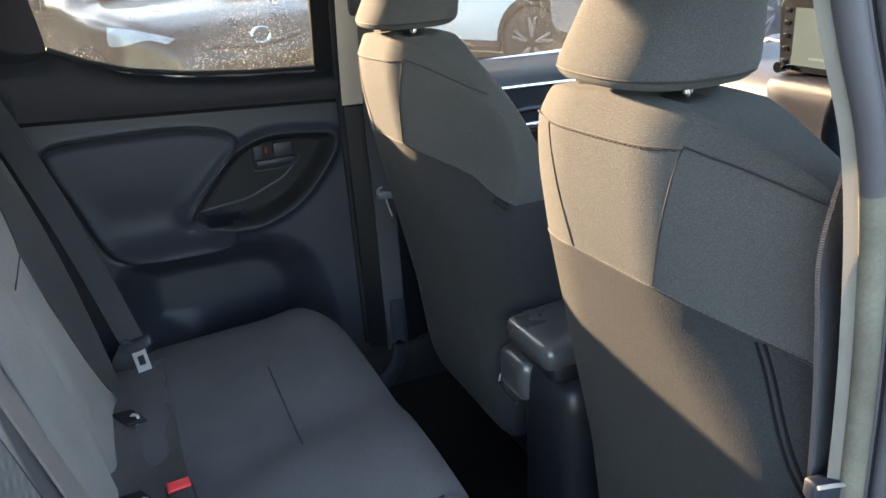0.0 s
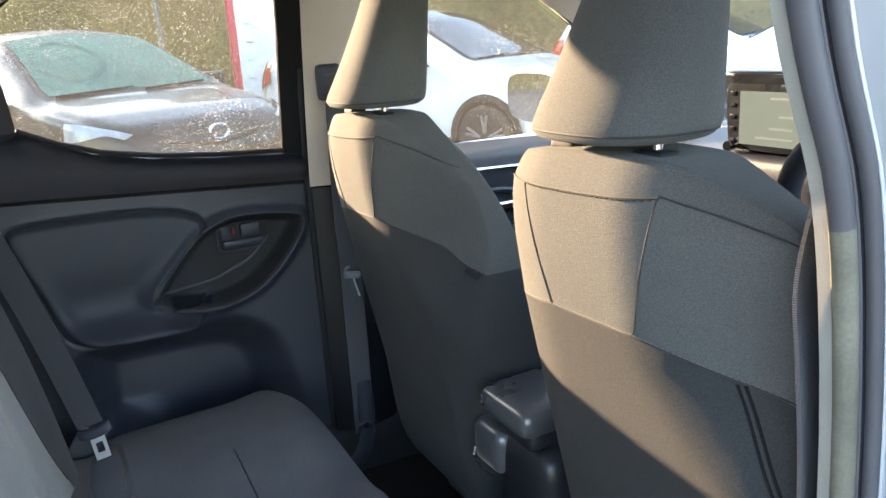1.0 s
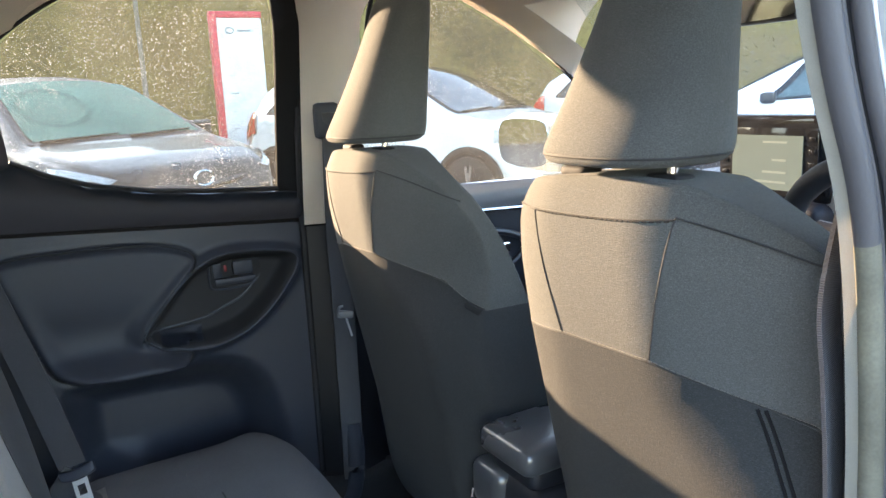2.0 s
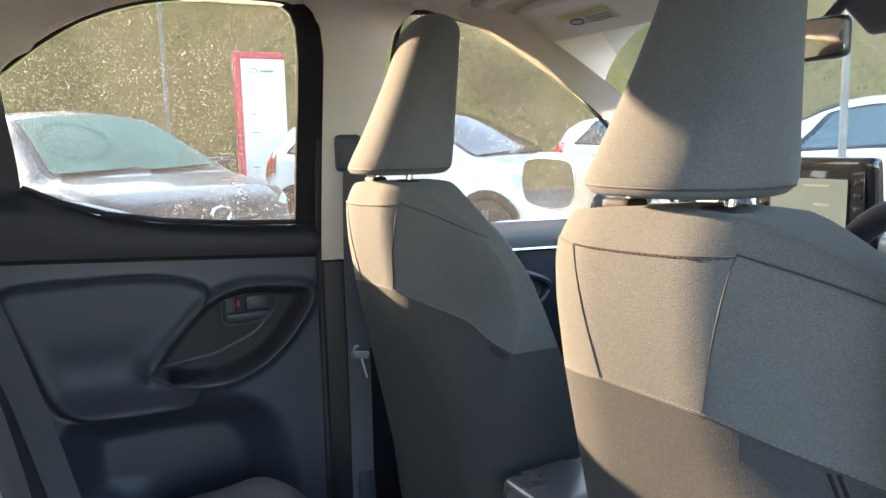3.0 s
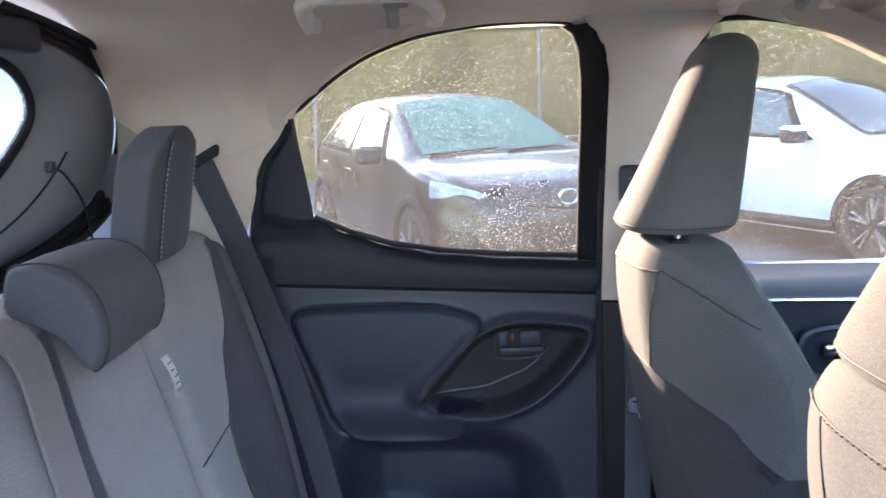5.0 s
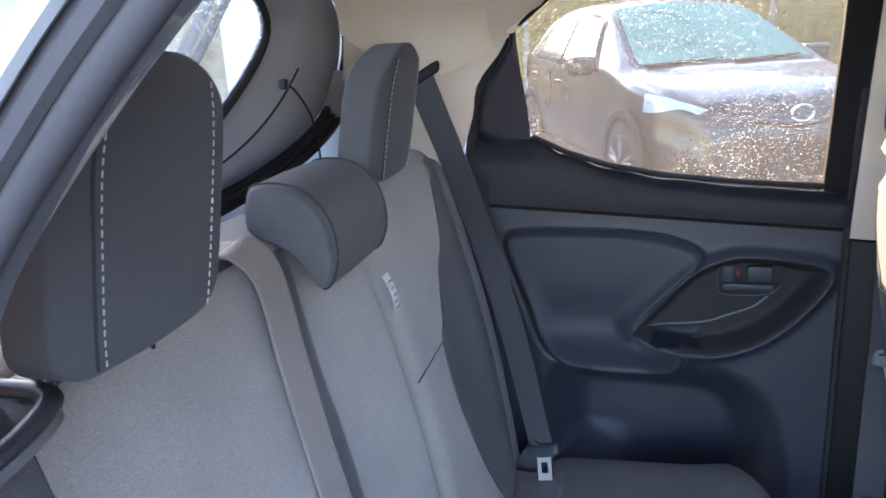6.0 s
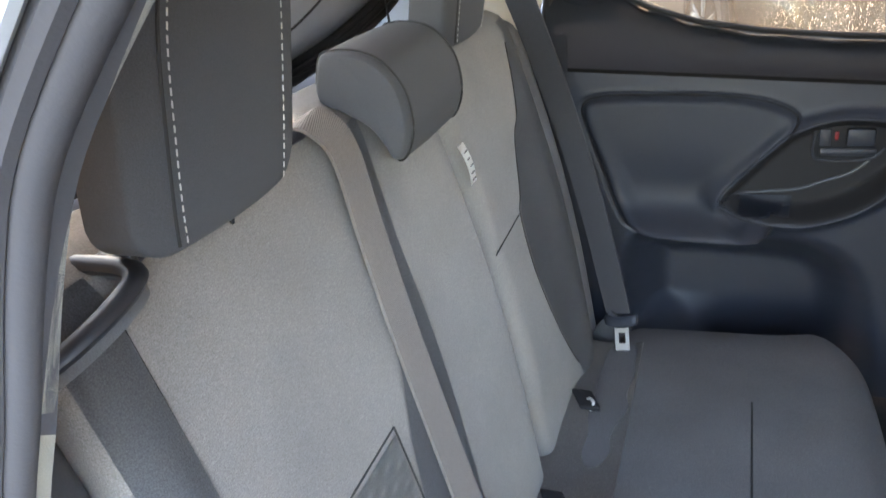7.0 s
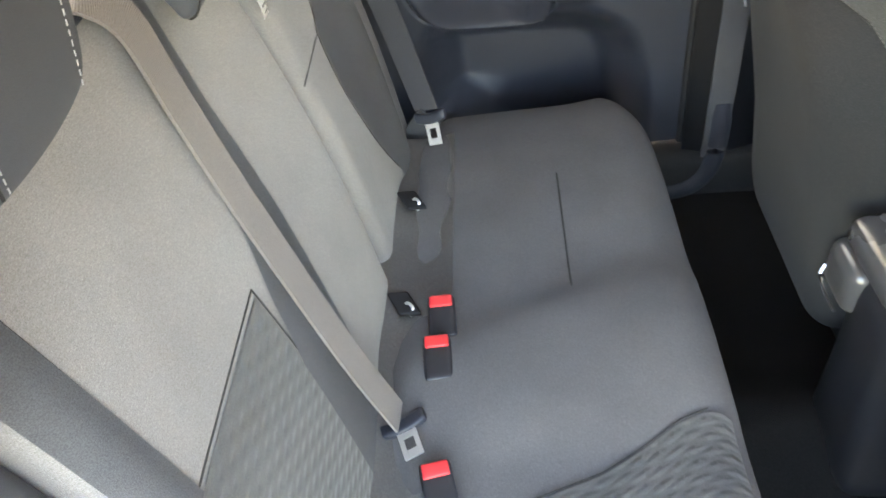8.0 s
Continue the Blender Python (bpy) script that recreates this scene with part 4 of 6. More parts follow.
def seam_z(d):
    """Height of the line where the upper and lower covers meet; it falls away along the side."""
    return straight(d, [(-0.222, 0.842), (-0.195, 0.863), (-0.165, 0.889), (-0.137, 0.897), (-0.11, 0.903), (-0.037, 0.921), (0.09, 0.917), (0.173, 0.905), (0.21, 0.903)])


def head_ring(s):
    """Centre and half sizes of the headrest's section at a share s of its height."""
    def mid(a, b, c):
        return (1 - s) * (1 - 2 * s) * a + 4 * s * (1 - s) * b + s * (2 * s - 1) * c
    cap = math.sqrt(max(0.0, 1 - max(0.0, (s - 0.84) / 0.163) ** 2.4)) * (0.80 + 0.20 * math.sqrt(max(0.0, 1 - max(0.0, (0.085 - s) / 0.086) ** 2.2)))
    return 0.761 + 0.087 * s - 0.0157 * s * s, mid(0.0775, 0.0545, 0.0350) * cap, mid(0.0960, 0.0720, 0.0602) * cap


def head_cushion(hc, lift):
    """A tapered headrest with a deep foot, leaning forwards."""
    bm = bmesh.new()
    n, rows = 40, []
    levels = [0.0, 0.006, 0.016, 0.03, 0.045] + [0.06 + 0.78 * k / 16 for k in range(17)] + [0.87, 0.90, 0.93, 0.955, 0.975, 0.99, 0.998]
    for s in levels:
        xc, a, b = head_ring(s)
        row = []
        for k in range(n):
            c, d = math.cos(2 * math.pi * k / n), math.sin(2 * math.pi * k / n)
            row.append(bm.verts.new((xc + a * math.copysign(abs(c) ** 0.77, c), hc + b * math.copysign(abs(d) ** 0.77, d), lift + 1.095 + 0.25 * s)))
        rows.append(row)
    for r0, r1 in zip(rows, rows[1:]):
        for k in range(n):
            bm.faces.new((r0[k], r0[(k + 1) % n], r1[(k + 1) % n], r1[k]))
    bm.faces.new(rows[0][::-1])
    bm.faces.new(rows[-1])
    return bm


def front_seat(name, yc, dx, wide, hc, label):
    seat = thing(name, label, "car seat", "front seats", at=(dx, 0, 0))

    def bend(p):
        zs = seam_z(p.y * 0.21)
        z = 0.40 + (p.z + 1) / (SPLIT + 1) * (zs - 0.40) if p.z < SPLIT else zs + (p.z - SPLIT) / (1 - SPLIT) * (1.085 - zs)
        b, f = seat_back_x(p.y, z), straight(z, FRONT_X) - 0.02 * abs(p.y) ** 2 + 0.03 * max(0, abs(p.y) - 0.55)
        x = b + (f - b) * (p.x + 1) / 2
        top = (0.018 * p.y ** 2 + 0.10 * max(0, -p.y - 0.30) ** 1.3) * max(0, p.z) ** 4
        return (x, yc + p.y * wide * straight(z, HALF_W), z - top)
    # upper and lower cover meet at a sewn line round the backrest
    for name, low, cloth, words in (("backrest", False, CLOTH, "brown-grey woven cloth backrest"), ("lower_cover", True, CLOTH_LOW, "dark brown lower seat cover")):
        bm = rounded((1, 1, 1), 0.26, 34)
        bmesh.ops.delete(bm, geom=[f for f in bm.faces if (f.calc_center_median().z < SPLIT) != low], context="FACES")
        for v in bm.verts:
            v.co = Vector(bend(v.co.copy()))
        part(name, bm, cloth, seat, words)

    def on(dy, z, off=0.0015):
        s, q = (dy - 0.015) / straight(z, HALF_W), (z - 0.40) / 0.3425 - 1
        e = math.hypot(max(0, abs(s) - 0.74), max(0, q - 0.74))
        turn = 0.26 - math.sqrt(max(0, 0.26 ** 2 - min(e, 0.25) ** 2))
        b = seat_back_x(s, z)
        return (b + (straight(z, FRONT_X) - b) * turn / 2 - off, yc + (dy - 0.015) * wide, z)

    def line(a, b, sag=0.0, n=12):
        return [on(a[0] + (b[0] - a[0]) * k / n, a[1] + (b[1] - a[1]) * k / n - sag * math.sin(math.pi * k / n)) for k in range(n + 1)]
    across = line((0.138, 1.046), (-0.049, 1.054), 0.002)
    left = line((0.138, 1.044), (0.105, 0.917), 0)
    right = line((-0.049, 1.056), (-0.021, 0.922), 0)
    low = [on(0.188 - 0.395 * k / 40, seam_z(0.173 - 0.395 * k / 40)) for k in range(40)]
    out_l = line((0.138, 1.044), (0.182, 1.046), 0)
    out_r = line((-0.049, 1.056), (-0.175, 1.012), -0.004)
    for pts in (across, left, right, low, out_l, out_r):
        part("seam", tube([(p[0] + 0.0012, p[1], p[2]) for p in pts], 0.0009, 6), THREAD_DARK, seat)
    part("stitching", stitches([(p[0] + 0.0006, p[1], p[2] - 0.0015) for p in across], 0.0045, 0.0022, 0.0008), THREAD_DARK, seat)
    part("stitching", stitches([(p[0] + 0.0004, p[1], p[2] + 0.0020) for p in low], 0.0042, 0.0014, 0.0006), THREAD_GREY, seat)
    for off in (0.0, 0.0060) if yc < 0 else ():
        part("cover_fold", tube([on(-(0.104 + off + 0.046 * k / 12), 0.905 - 0.095 * k / 12, 0.0) for k in range(1, 20)], 0.0016, 6), MATTE, seat)
    flap = rounded((0.013, 0.0022, 0.0048), 0.0018, 4)
    bmesh.ops.transform(flap, matrix=pose(0.797, yc - 0.2065, 0.853, 0, 29, -50), verts=flap.verts[:])
    part("side_label", flap, RUBBER, seat, "small dark woven label")

    # headrest on two posts
    head = part("headrest", head_cushion(hc, 0.0), CLOTH, seat, "tapered cloth headrest")
    xr, ar, br = head_ring(0.034)
    rim = [(xr + (ar - 0.0003) * math.copysign(abs(math.cos(a)) ** 0.77, math.cos(a)), hc + (br - 0.0003) * math.copysign(abs(math.sin(a)) ** 0.77, math.sin(a)), 1.1035) for a in [k * math.pi / 32 for k in range(64)]]
    part("piping", tube(rim, 0.0013, 6, True), THREAD_DARK, head)
    for dy in (0.062, -0.062):
        post = part("headrest_post", tube([(0.750, hc + dy, 1.05), (0.756, hc + dy, 1.12)], 0.0055, 12), CHROME, seat, "chrome headrest post")
        part("collar", rounded((0.013, 0.020, 0.006), 0.005, 5, lambda p: (p.x + 0.750, p.y + hc + dy, p.z + 1.082)), RUBBER, seat)
    part("seat_cushion", rounded((1, 1, 1), 0.25, 12, lambda p: (1.17 + 0.27 * p.x, yc + 0.22 * p.y, 0.51 + 0.075 * p.z + 0.03 * p.x)), CLOTH, seat)
    part("seat_base", box((0.90, yc - 0.17, 0.26), (1.38, yc + 0.17, 0.43), 0.03), PLASTIC, seat)
    return seat


front_seat("car_seat", 0.277, 0.005, 1.0, 0.3145, "brown-grey cloth front passenger seat with headrest")
front_seat("car_seat", -0.345, 0.0, 1.0, -0.308, "brown-grey cloth driver's seat with headrest")

# ---- rear bench ----
def bench_x(y, z):
    """Front face of the rear backrest."""
    base = 0.148 + 0.22 * (0.828 - z) + 0.015 * math.sin(math.pi * max(0, min(1, (z - 0.5) / 0.55)))
    bol = 0.016 * (math.exp(-((abs(y) - 0.46) / 0.06) ** 2)) - 0.006 * math.exp(-((y - 0.03) / 0.05) ** 2)
    return base + bol - 0.015


SHOULDER = [(0.46, 0.425), (0.535, 0.405), (0.64, 0.350), (0.748, 0.312), (0.83, 0.316), (0.858, 0.343), (0.925, 0.387), (0.957, 0.417), (1.047, 0.452), (1.10, 0.47)]


def bench_back(name, y0, y1, label):
    """One section of the rear backrest, with a darker cover laid over its outer wing."""
    back = thing(name, label, "rear seat back", "rear seat backs")
    half = (y1 - y0) / 2
    bm = rounded((0.05, half, 0.3125), 0.035, 30, lambda p: (bench_x((y0 + y1) / 2 + p.y, 0.7725 + p.z) - 0.05 + p.x, (y0 + y1) / 2 + p.y, 0.7725 + p.z))
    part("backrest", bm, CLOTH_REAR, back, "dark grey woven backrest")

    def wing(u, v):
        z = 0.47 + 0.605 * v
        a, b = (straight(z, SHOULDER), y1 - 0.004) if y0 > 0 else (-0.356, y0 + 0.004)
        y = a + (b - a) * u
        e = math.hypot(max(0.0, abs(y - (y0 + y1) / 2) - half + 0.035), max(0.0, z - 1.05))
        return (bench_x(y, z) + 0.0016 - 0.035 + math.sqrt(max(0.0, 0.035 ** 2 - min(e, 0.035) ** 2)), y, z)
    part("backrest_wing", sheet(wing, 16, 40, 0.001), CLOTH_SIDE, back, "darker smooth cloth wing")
    return back


def bench_line(points, off=0.001):
    return [(bench_x(p.y, p.z) + off, p.y, p.z) for p in smooth_line([(0, y, z) for y, z in points], 8)]


back_r = bench_back("bench_back_wide", -0.400, 0.181, "wide dark grey rear seat back section")
back_l = bench_back("bench_back_narrow", 0.187, 0.552, "narrow dark grey rear seat back section")
for pts in ([(-0.355, 1.06), (-0.356, 0.98), (-0.358, 0.75), (-0.360, 0.50)], [(-0.368, 0.826), (-0.287, 0.826), (-0.156, 0.827)], [(-0.156, 0.827), (-0.150, 0.70), (-0.135, 0.50)],
            [(0.065, 1.02), (0.055, 0.942), (0.032, 0.743), (0.03, 0.52)])[:3]:
    part("seam", tube(bench_line(pts, 0.0), 0.0013, 6), THREAD_DARK, back_r)
for pts in ([(0.452, 1.047), (0.417, 0.957), (0.387, 0.925), (0.343, 0.858), (0.316, 0.83), (0.312, 0.748), (0.350, 0.64), (0.405, 0.535)], [(0.190, 0.831), (0.25, 0.833), (0.314, 0.835)]):
    part("seam", tube(bench_line(pts, 0.0), 0.0012, 6), THREAD_DARK, back_l)
part("side_bolster", rounded((0.045, 0.040, 0.30), 0.03, 14, lambda p: (bench_x(-0.40, 0.76 + p.z) - 0.075 + p.x, p.y - 0.438, p.z + 0.76)), VINYL, back_r, "darker cloth side bolster")
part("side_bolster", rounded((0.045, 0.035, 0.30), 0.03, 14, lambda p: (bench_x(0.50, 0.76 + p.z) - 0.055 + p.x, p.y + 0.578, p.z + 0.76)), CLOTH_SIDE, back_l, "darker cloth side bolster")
part("quilted_panel", sheet(lambda u, v: (lambda y, z: (bench_x(y, z) + 0.0022, y, z))(-0.366 + 0.205 * u, 0.50 + 0.322 * v), 24, 24, 0.001), QUILT, back_r, "embossed cloth panel")


# shade along the centre belt, laid on as a strip of darker cloth colour
BELT_SHADE_L = [(0.50, -0.195), (0.67, -0.172), (0.80, -0.140), (0.86, -0.112), (0.95, -0.088), (1.06, -0.078)]
BELT_SHADE_R = [(0.50, -0.045), (0.73, -0.038), (0.84, -0.030), (0.95, -0.026), (1.06, -0.004)]
part("belt_shade", sheet(lambda u, v: (lambda z: (lambda y: (bench_x(y, z) + 0.0020 - 0.4 * max(0.0, z - 1.052) ** 1.2, y, z))(straight(z, BELT_SHADE_L) + (straight(z, BELT_SHADE_R) - straight(z, BELT_SHADE_L)) * u))(0.49 + 0.578 * v), 8, 30, 0.0012), CLOTH_SIDE, back_r, "darker strip for the shade along the centre belt")


def paper_tag():
    t = thing("care_tag", "white paper tag with dark print hanging at the seat split", "tag")
    part("paper", sheet(lambda u, v: (0.114 + 0.012 * (1 - v) + 0.004 * math.sin(3 * v), 0.170 + 0.021 * u + 0.006 * (1 - v), 0.930 + 0.050 * v), 4, 10, 0.0008), LABEL_WHITE, t)
    for k, (a, b) in enumerate(((0.2, 0.8), (0.15, 0.7), (0.3, 0.85), (0.2, 0.6), (0.25, 0.8))):
        z = 0.935 + 0.0088 * k
        v = (z - 0.930) / 0.050
        x = 0.114 + 0.012 * (1 - v) + 0.004 * math.sin(3 * v) + 0.001
        part("print_bar", box((x, 0.170 + 0.021 * a + 0.006 * (1 - v), z), (x + 0.0008, 0.170 + 0.021 * b + 0.006 * (1 - v), z + 0.0016), 0), LABEL_GREY, t)


paper_tag()


def rear_headrest(yc, xf, zt, label, hw=0.105, deep=0.027):
    h = thing("rear_headrest", label, "headrest", "outer rear headrests")

    def bend(p):
        z = 1.083 + (p.z + 1) / 2 * (zt - 1.083)
        w = hw * (1 - 0.19 * max(0, p.z) ** 2.6 - 0.05 * max(0, -p.z) ** 4)
        lean = 0.18 * (z - 1.083)
        return (xf - deep + deep * p.x + lean - 0.010 * p.y ** 2, yc + w * p.y, z - 0.026 * max(0, p.z) ** 2 * p.y ** 2)
    bm = rounded((1, 1, 1), 0.30, 20, bend)
    cushion = part("cushion", bm, VINYL, h, "dark headrest cushion")
    for s in (-1, 1):
        pts = []
        for k in range(15):
            v = -0.93 + 1.86 * k / 14
            q = bend(Vector((0.96, s * 0.72, v)))
            pts.append((q[0] + 0.0022, q[1], q[2]))
        if s < 0:
            part("seam", tube([(p[0] - 0.001, p[1], p[2]) for p in pts], 0.0011, 6), THREAD_DARK, h)
        part("stitching", stitches([(p[0], p[1] - s * 0.006, p[2]) for p in pts], 0.0038, 0.0028, 0.0006), THREAD_LIGHT, h, "pale contrast stitching")
    for dy in (0.05, -0.05):
        part("headrest_post", tube([(xf - 0.056, yc + dy, 1.04), (xf - 0.050, yc + dy, 1.11)], 0.006, 10), CHROME, h)
        part("collar", rounded((0.012, 0.014, 0.006), 0.005, 5, lambda p: (p.x + xf - 0.060, p.y + yc + dy, p.z + 1.074)), PLASTIC, h)
    return h


rear_headrest(-0.278, 0.132, 1.262, "dark rear headrest with pale stitching beside the open doorway", 0.086, 0.021)
rear_headrest(0.292, 0.104, 1.254, "dark rear headrest with pale stitching beside the far window", 0.082)
mid = thing("centre_headrest", "low dark saddle-shaped centre headrest resting on the seat back", "headrest")
MID = outline([(0.046, 1.088), (0.051, 1.124), (0.064, 1.132), (0.092, 1.131), (0.116, 1.120), (0.134, 1.095), (0.139, 1.062), (0.132, 1.036), (0.121, 1.027), (0.113, 1.040), (0.100, 1.058), (0.075, 1.073)], 5)


def loft(outline_xz, centre, rings):
    """A closed outline in x and z carried along y, each ring with its own scale about the centre."""
    bm = bmesh.new()
    rows = [[bm.verts.new((centre[0] + (x - centre[0]) * k, y, centre[1] + (z - centre[1]) * k)) for x, z in outline_xz] for y, k in rings]
    n = len(outline_xz)
    for a, b in zip(rows, rows[1:]):
        for i in range(n):
            bm.faces.new((a[i], a[(i + 1) % n], b[(i + 1) % n], b[i]))
    for row, y in ((rows[0], rings[0][0]), (rows[-1], rings[-1][0])):
        c = bm.verts.new((centre[0], y, centre[1]))
        for i in range(n):
            bm.faces.new((row[i], row[(i + 1) % n], c))
    bmesh.ops.recalc_face_normals(bm, faces=bm.faces[:])
    return bm


MID_RINGS = [(-0.024, 0.86), (-0.022, 0.92), (-0.016, 0.97), (-0.006, 1.0), (0.05, 1.02), (0.125, 1.0), (0.137, 0.97), (0.144, 0.92), (0.146, 0.86)]
part("cushion", loft(MID, (0.105, 1.095), MID_RINGS), VINYL, mid, "dark smooth headrest")
part("seam", tube([(x, -0.012, z) for x, z in MID], 0.0012, 6, True), THREAD_DARK, mid)
part("seam", tube([(x, 0.135, z) for x, z in MID], 0.0012, 6, True), THREAD_DARK, mid)
for dy in (-0.02, 0.065):
    part("headrest_post", tube([(0.066, dy + 0.03, 1.03), (0.066, dy + 0.03, 1.10)], 0.006, 10), CHROME, mid)

# release loop on the wide back
loop = thing("belt_guide_loop", "grey plastic loop on the seat shoulder", "belt guide")
GUIDE = smooth_line([(0.03, -0.345, 1.076), (0.075, -0.346, 1.078), (0.098, -0.348, 1.078), (0.109, -0.357, 1.077), (0.113, -0.374, 1.074), (0.111, -0.395, 1.068), (0.103, -0.418, 1.060), (0.088, -0.440, 1.052), (0.060, -0.452, 1.048)], 6)
part("loop_side", edge_strip([p + Vector((0.004, 0.001, 0)) for p in GUIDE], ((0.0, 0.0, 0.002), (0.002, 0.0, -0.010)), 0.003), GREY_PLASTIC, loop, "pale side of the loop")
part("loop_top", tube(GUIDE, 0.0056, 10, flat=1.3), PLASTIC_GLOSS, loop, "glossy black top of the loop")

# cushion
bench = thing("bench_cushion", "dark grey cloth rear bench cushion", "rear seat")
GROOVES = [((0.472, 0.375), (0.470, 0.115)), ((0.470, 0.115), (0.295, 0.040)), ((0.475, -0.180), (0.385, -0.212)), ((0.475, -0.180), (0.57, -0.125)), ((0.57, -0.125), (0.605, -0.112)), ((0.47, -0.18), (0.47, -0.40))]


def seg_dist(x, y, a, b):
    ex, ey = b[0] - a[0], b[1] - a[1]
    t = max(0, min(1, ((x - a[0]) * ex + (y - a[1]) * ey) / (ex * ex + ey * ey)))
    return math.hypot(x - a[0] - t * ex, y - a[1] - t * ey)


def cushion_top(x, y):
    z = 0.522 - 0.012 * ((0.60 - x) / 0.35) ** 2 + 0.010 * math.exp(-((x - 0.58) / 0.05) ** 2)
    z -= 0.010 * math.exp(-((abs(y - 0.02) - 0.14) / 0.10) ** 2) * 0.6
    edge = 0.115 + (x - 0.47) * (0.43 if x < 0.47 else 0.1)
    z += 0.014 / (1 + math.exp((y - edge) / 0.010)) / (1 + math.exp((-0.125 - y) / 0.014))
    z -= 0.0035 * math.exp(-(seg_dist(x, y, (0.466, 0.382), (0.30, 0.295)) / 0.009) ** 2)
    z -= 0.0030 * math.exp(-(seg_dist(x, y, *GROOVES[1]) / 0.008) ** 2)
    return z - 0.003 * math.exp(-(seg_dist(x, y, *GROOVES[0]) / 0.02) ** 2)


def cushion_bend(p):
    x = 0.430 + 0.214 * p.x
    y = 0.005 + 0.588 * p.y
    x -= 0.035 * max(0, p.y) ** 8 * (1 if p.x > 0 else -1)
    top = cushion_top(x, y)
    return (x - 0.03 * max(0, -p.z) * (p.x > 0), y, 0.36 + (top - 0.36) * (p.z + 1) / 2)


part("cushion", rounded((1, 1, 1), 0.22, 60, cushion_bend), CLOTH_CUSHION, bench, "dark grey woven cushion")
for a, b in (GROOVES[0], GROOVES[2], GROOVES[3], GROOVES[4]):
    n = 16
    part("seam", tube([(a[0] + (b[0] - a[0]) * k / n, a[1] + (b[1] - a[1]) * k / n, cushion_top(a[0] + (b[0] - a[0]) * k / n, a[1] + (b[1] - a[1]) * k / n) + 0.0008) for k in range(n + 1)], 0.0015, 6), THREAD_DARK, bench)
part("quilted_panel", sheet(lambda u, v: (lambda x, y: (x, y, cushion_top(x, y) + 0.0022))(0.392 + 0.238 * u, straight(0.392 + 0.238 * u, [(0.385, -0.216), (0.475, -0.184), (0.57, -0.129), (0.605, -0.116), (0.62, -0.118), (0.632, -0.128)]) - 0.28 * v), 24, 24, 0.001), QUILT, bench, "embossed cloth panel")
part("cushion_front", rounded((0.03, 0.54, 0.07), 0.02, 8, lambda p: (p.x + 0.575, p.y, p.z + 0.335)), CLOTH_SIDE, bench)
# gap between back and cushion
part("gap_cloth", sheet(lambda u, v: (0.185 + 0.115 * u, -0.54 + 1.06 * v, 0.514 - 0.008 * math.sin(math.pi * u) + 0.008 * noise.noise((0, v * 12, 0))), 10, 40, 0.004), CLOTH_REAR, bench)
for y in (0.326, 0.094):
    a = thing("child_seat_anchor", "small steel child seat anchor in a dark slot", "anchor", "child seat anchors")
    part("anchor_bar", tube(smooth_line([(0.228, y + 0.008, 0.508), (0.236, y + 0.006, 0.520), (0.244, y - 0.004, 0.520), (0.240, y - 0.008, 0.508)], 5), 0.0024, 8), STEEL, a)
    part("slot_cover", rounded((0.016, 0.022, 0.004), 0.003, 4, lambda p: (p.x + 0.230 - 0.5 * p.y, p.y + y + 0.010, p.z + 0.514)), RUBBER, a)


# ---- belts ----
def tongue(parent, at, turn, spin=0):
    """Steel tongue with its plastic grip."""
    m = pose(*at, *turn) @ pose(0, 0, 0, 0, 0, spin)
    frame = join(box((-0.0125, -0.040, -0.0013), (-0.0065, 0.0, 0.0013), 0), box((0.0065, -0.040, -0.0013), (0.0125, 0.0, 0.0013), 0), box((-0.0064, -0.040, -0.0013), (0.0064, -0.028, 0.0013), 0), box((-0.0064, -0.010, -0.0013), (0.0064, 0.0, 0.0013), 0))
    bmesh.ops.transform(frame, matrix=m, verts=frame.verts[:])
    part("tongue_plate", frame, STEEL, parent, "bright steel tongue")
    grip = rounded((0.030, 0.010, 0.006), 0.005, 6, lambda p: (p.x, p.y + 0.008 + 6.0 * p.x * p.x, p.z))
    bmesh.ops.transform(grip, matrix=m, verts=grip.verts[:])
    part("tongue_grip", grip, PLASTIC, parent, "black plastic grip")


def buckle(name, at, turn, label, stalk):
    b = thing(name, label, "belt buckle", "rear belt buckles")
    m = pose(*at, *turn)
    case = rounded((0.019, 0.034, 0.011), 0.006, 8)
    bmesh.ops.transform(case, matrix=m, verts=case.verts[:])
    part("case", case, PLASTIC_GLOSS, b, "black buckle case")
    for y0, y1 in ((0.0, 0.026),):
        btn = rounded((0.016, 0.009, 0.004), 0.0025, 6, lambda p: (p.x, p.y + 0.022, p.z + 0.0105))
        bmesh.ops.transform(btn, matrix=m, verts=btn.verts[:])
        part("release_button", btn, RED, b, "red release button")
    part("stalk", tube(smooth_line([tuple(m @ Vector((0, -0.03, 0))), stalk[0], stalk[1]], 6), 0.010, 8), BELT_DARK, b)
    return b


far_belt = thing("far_seat_belt", "dark seat belt hanging from the far pillar with steel tongue", "seat belt")
part("webbing", strap([(0.066, 0.548, 1.190), (0.086, 0.550, 1.135), (0.116, 0.556, 1.05), (0.160, 0.560, 0.915), (0.208, 0.551, 0.75), (0.255, 0.525, 0.565)], 0.048, ((0.95, -0.1, 0.30), (0.88, -0.35, 0.15))), BELT_DARK, far_belt)
part("webbing", strap([(0.262, 0.520, 0.555), (0.23, 0.545, 0.50), (0.24, 0.56, 0.44)], 0.046, ((0.88, -0.35, 0.15), (0.9, -0.2, 0.2))), BELT_DARK, far_belt)
tongue(far_belt, (0.262, 0.512, 0.545), (62, 14, -26), 32)
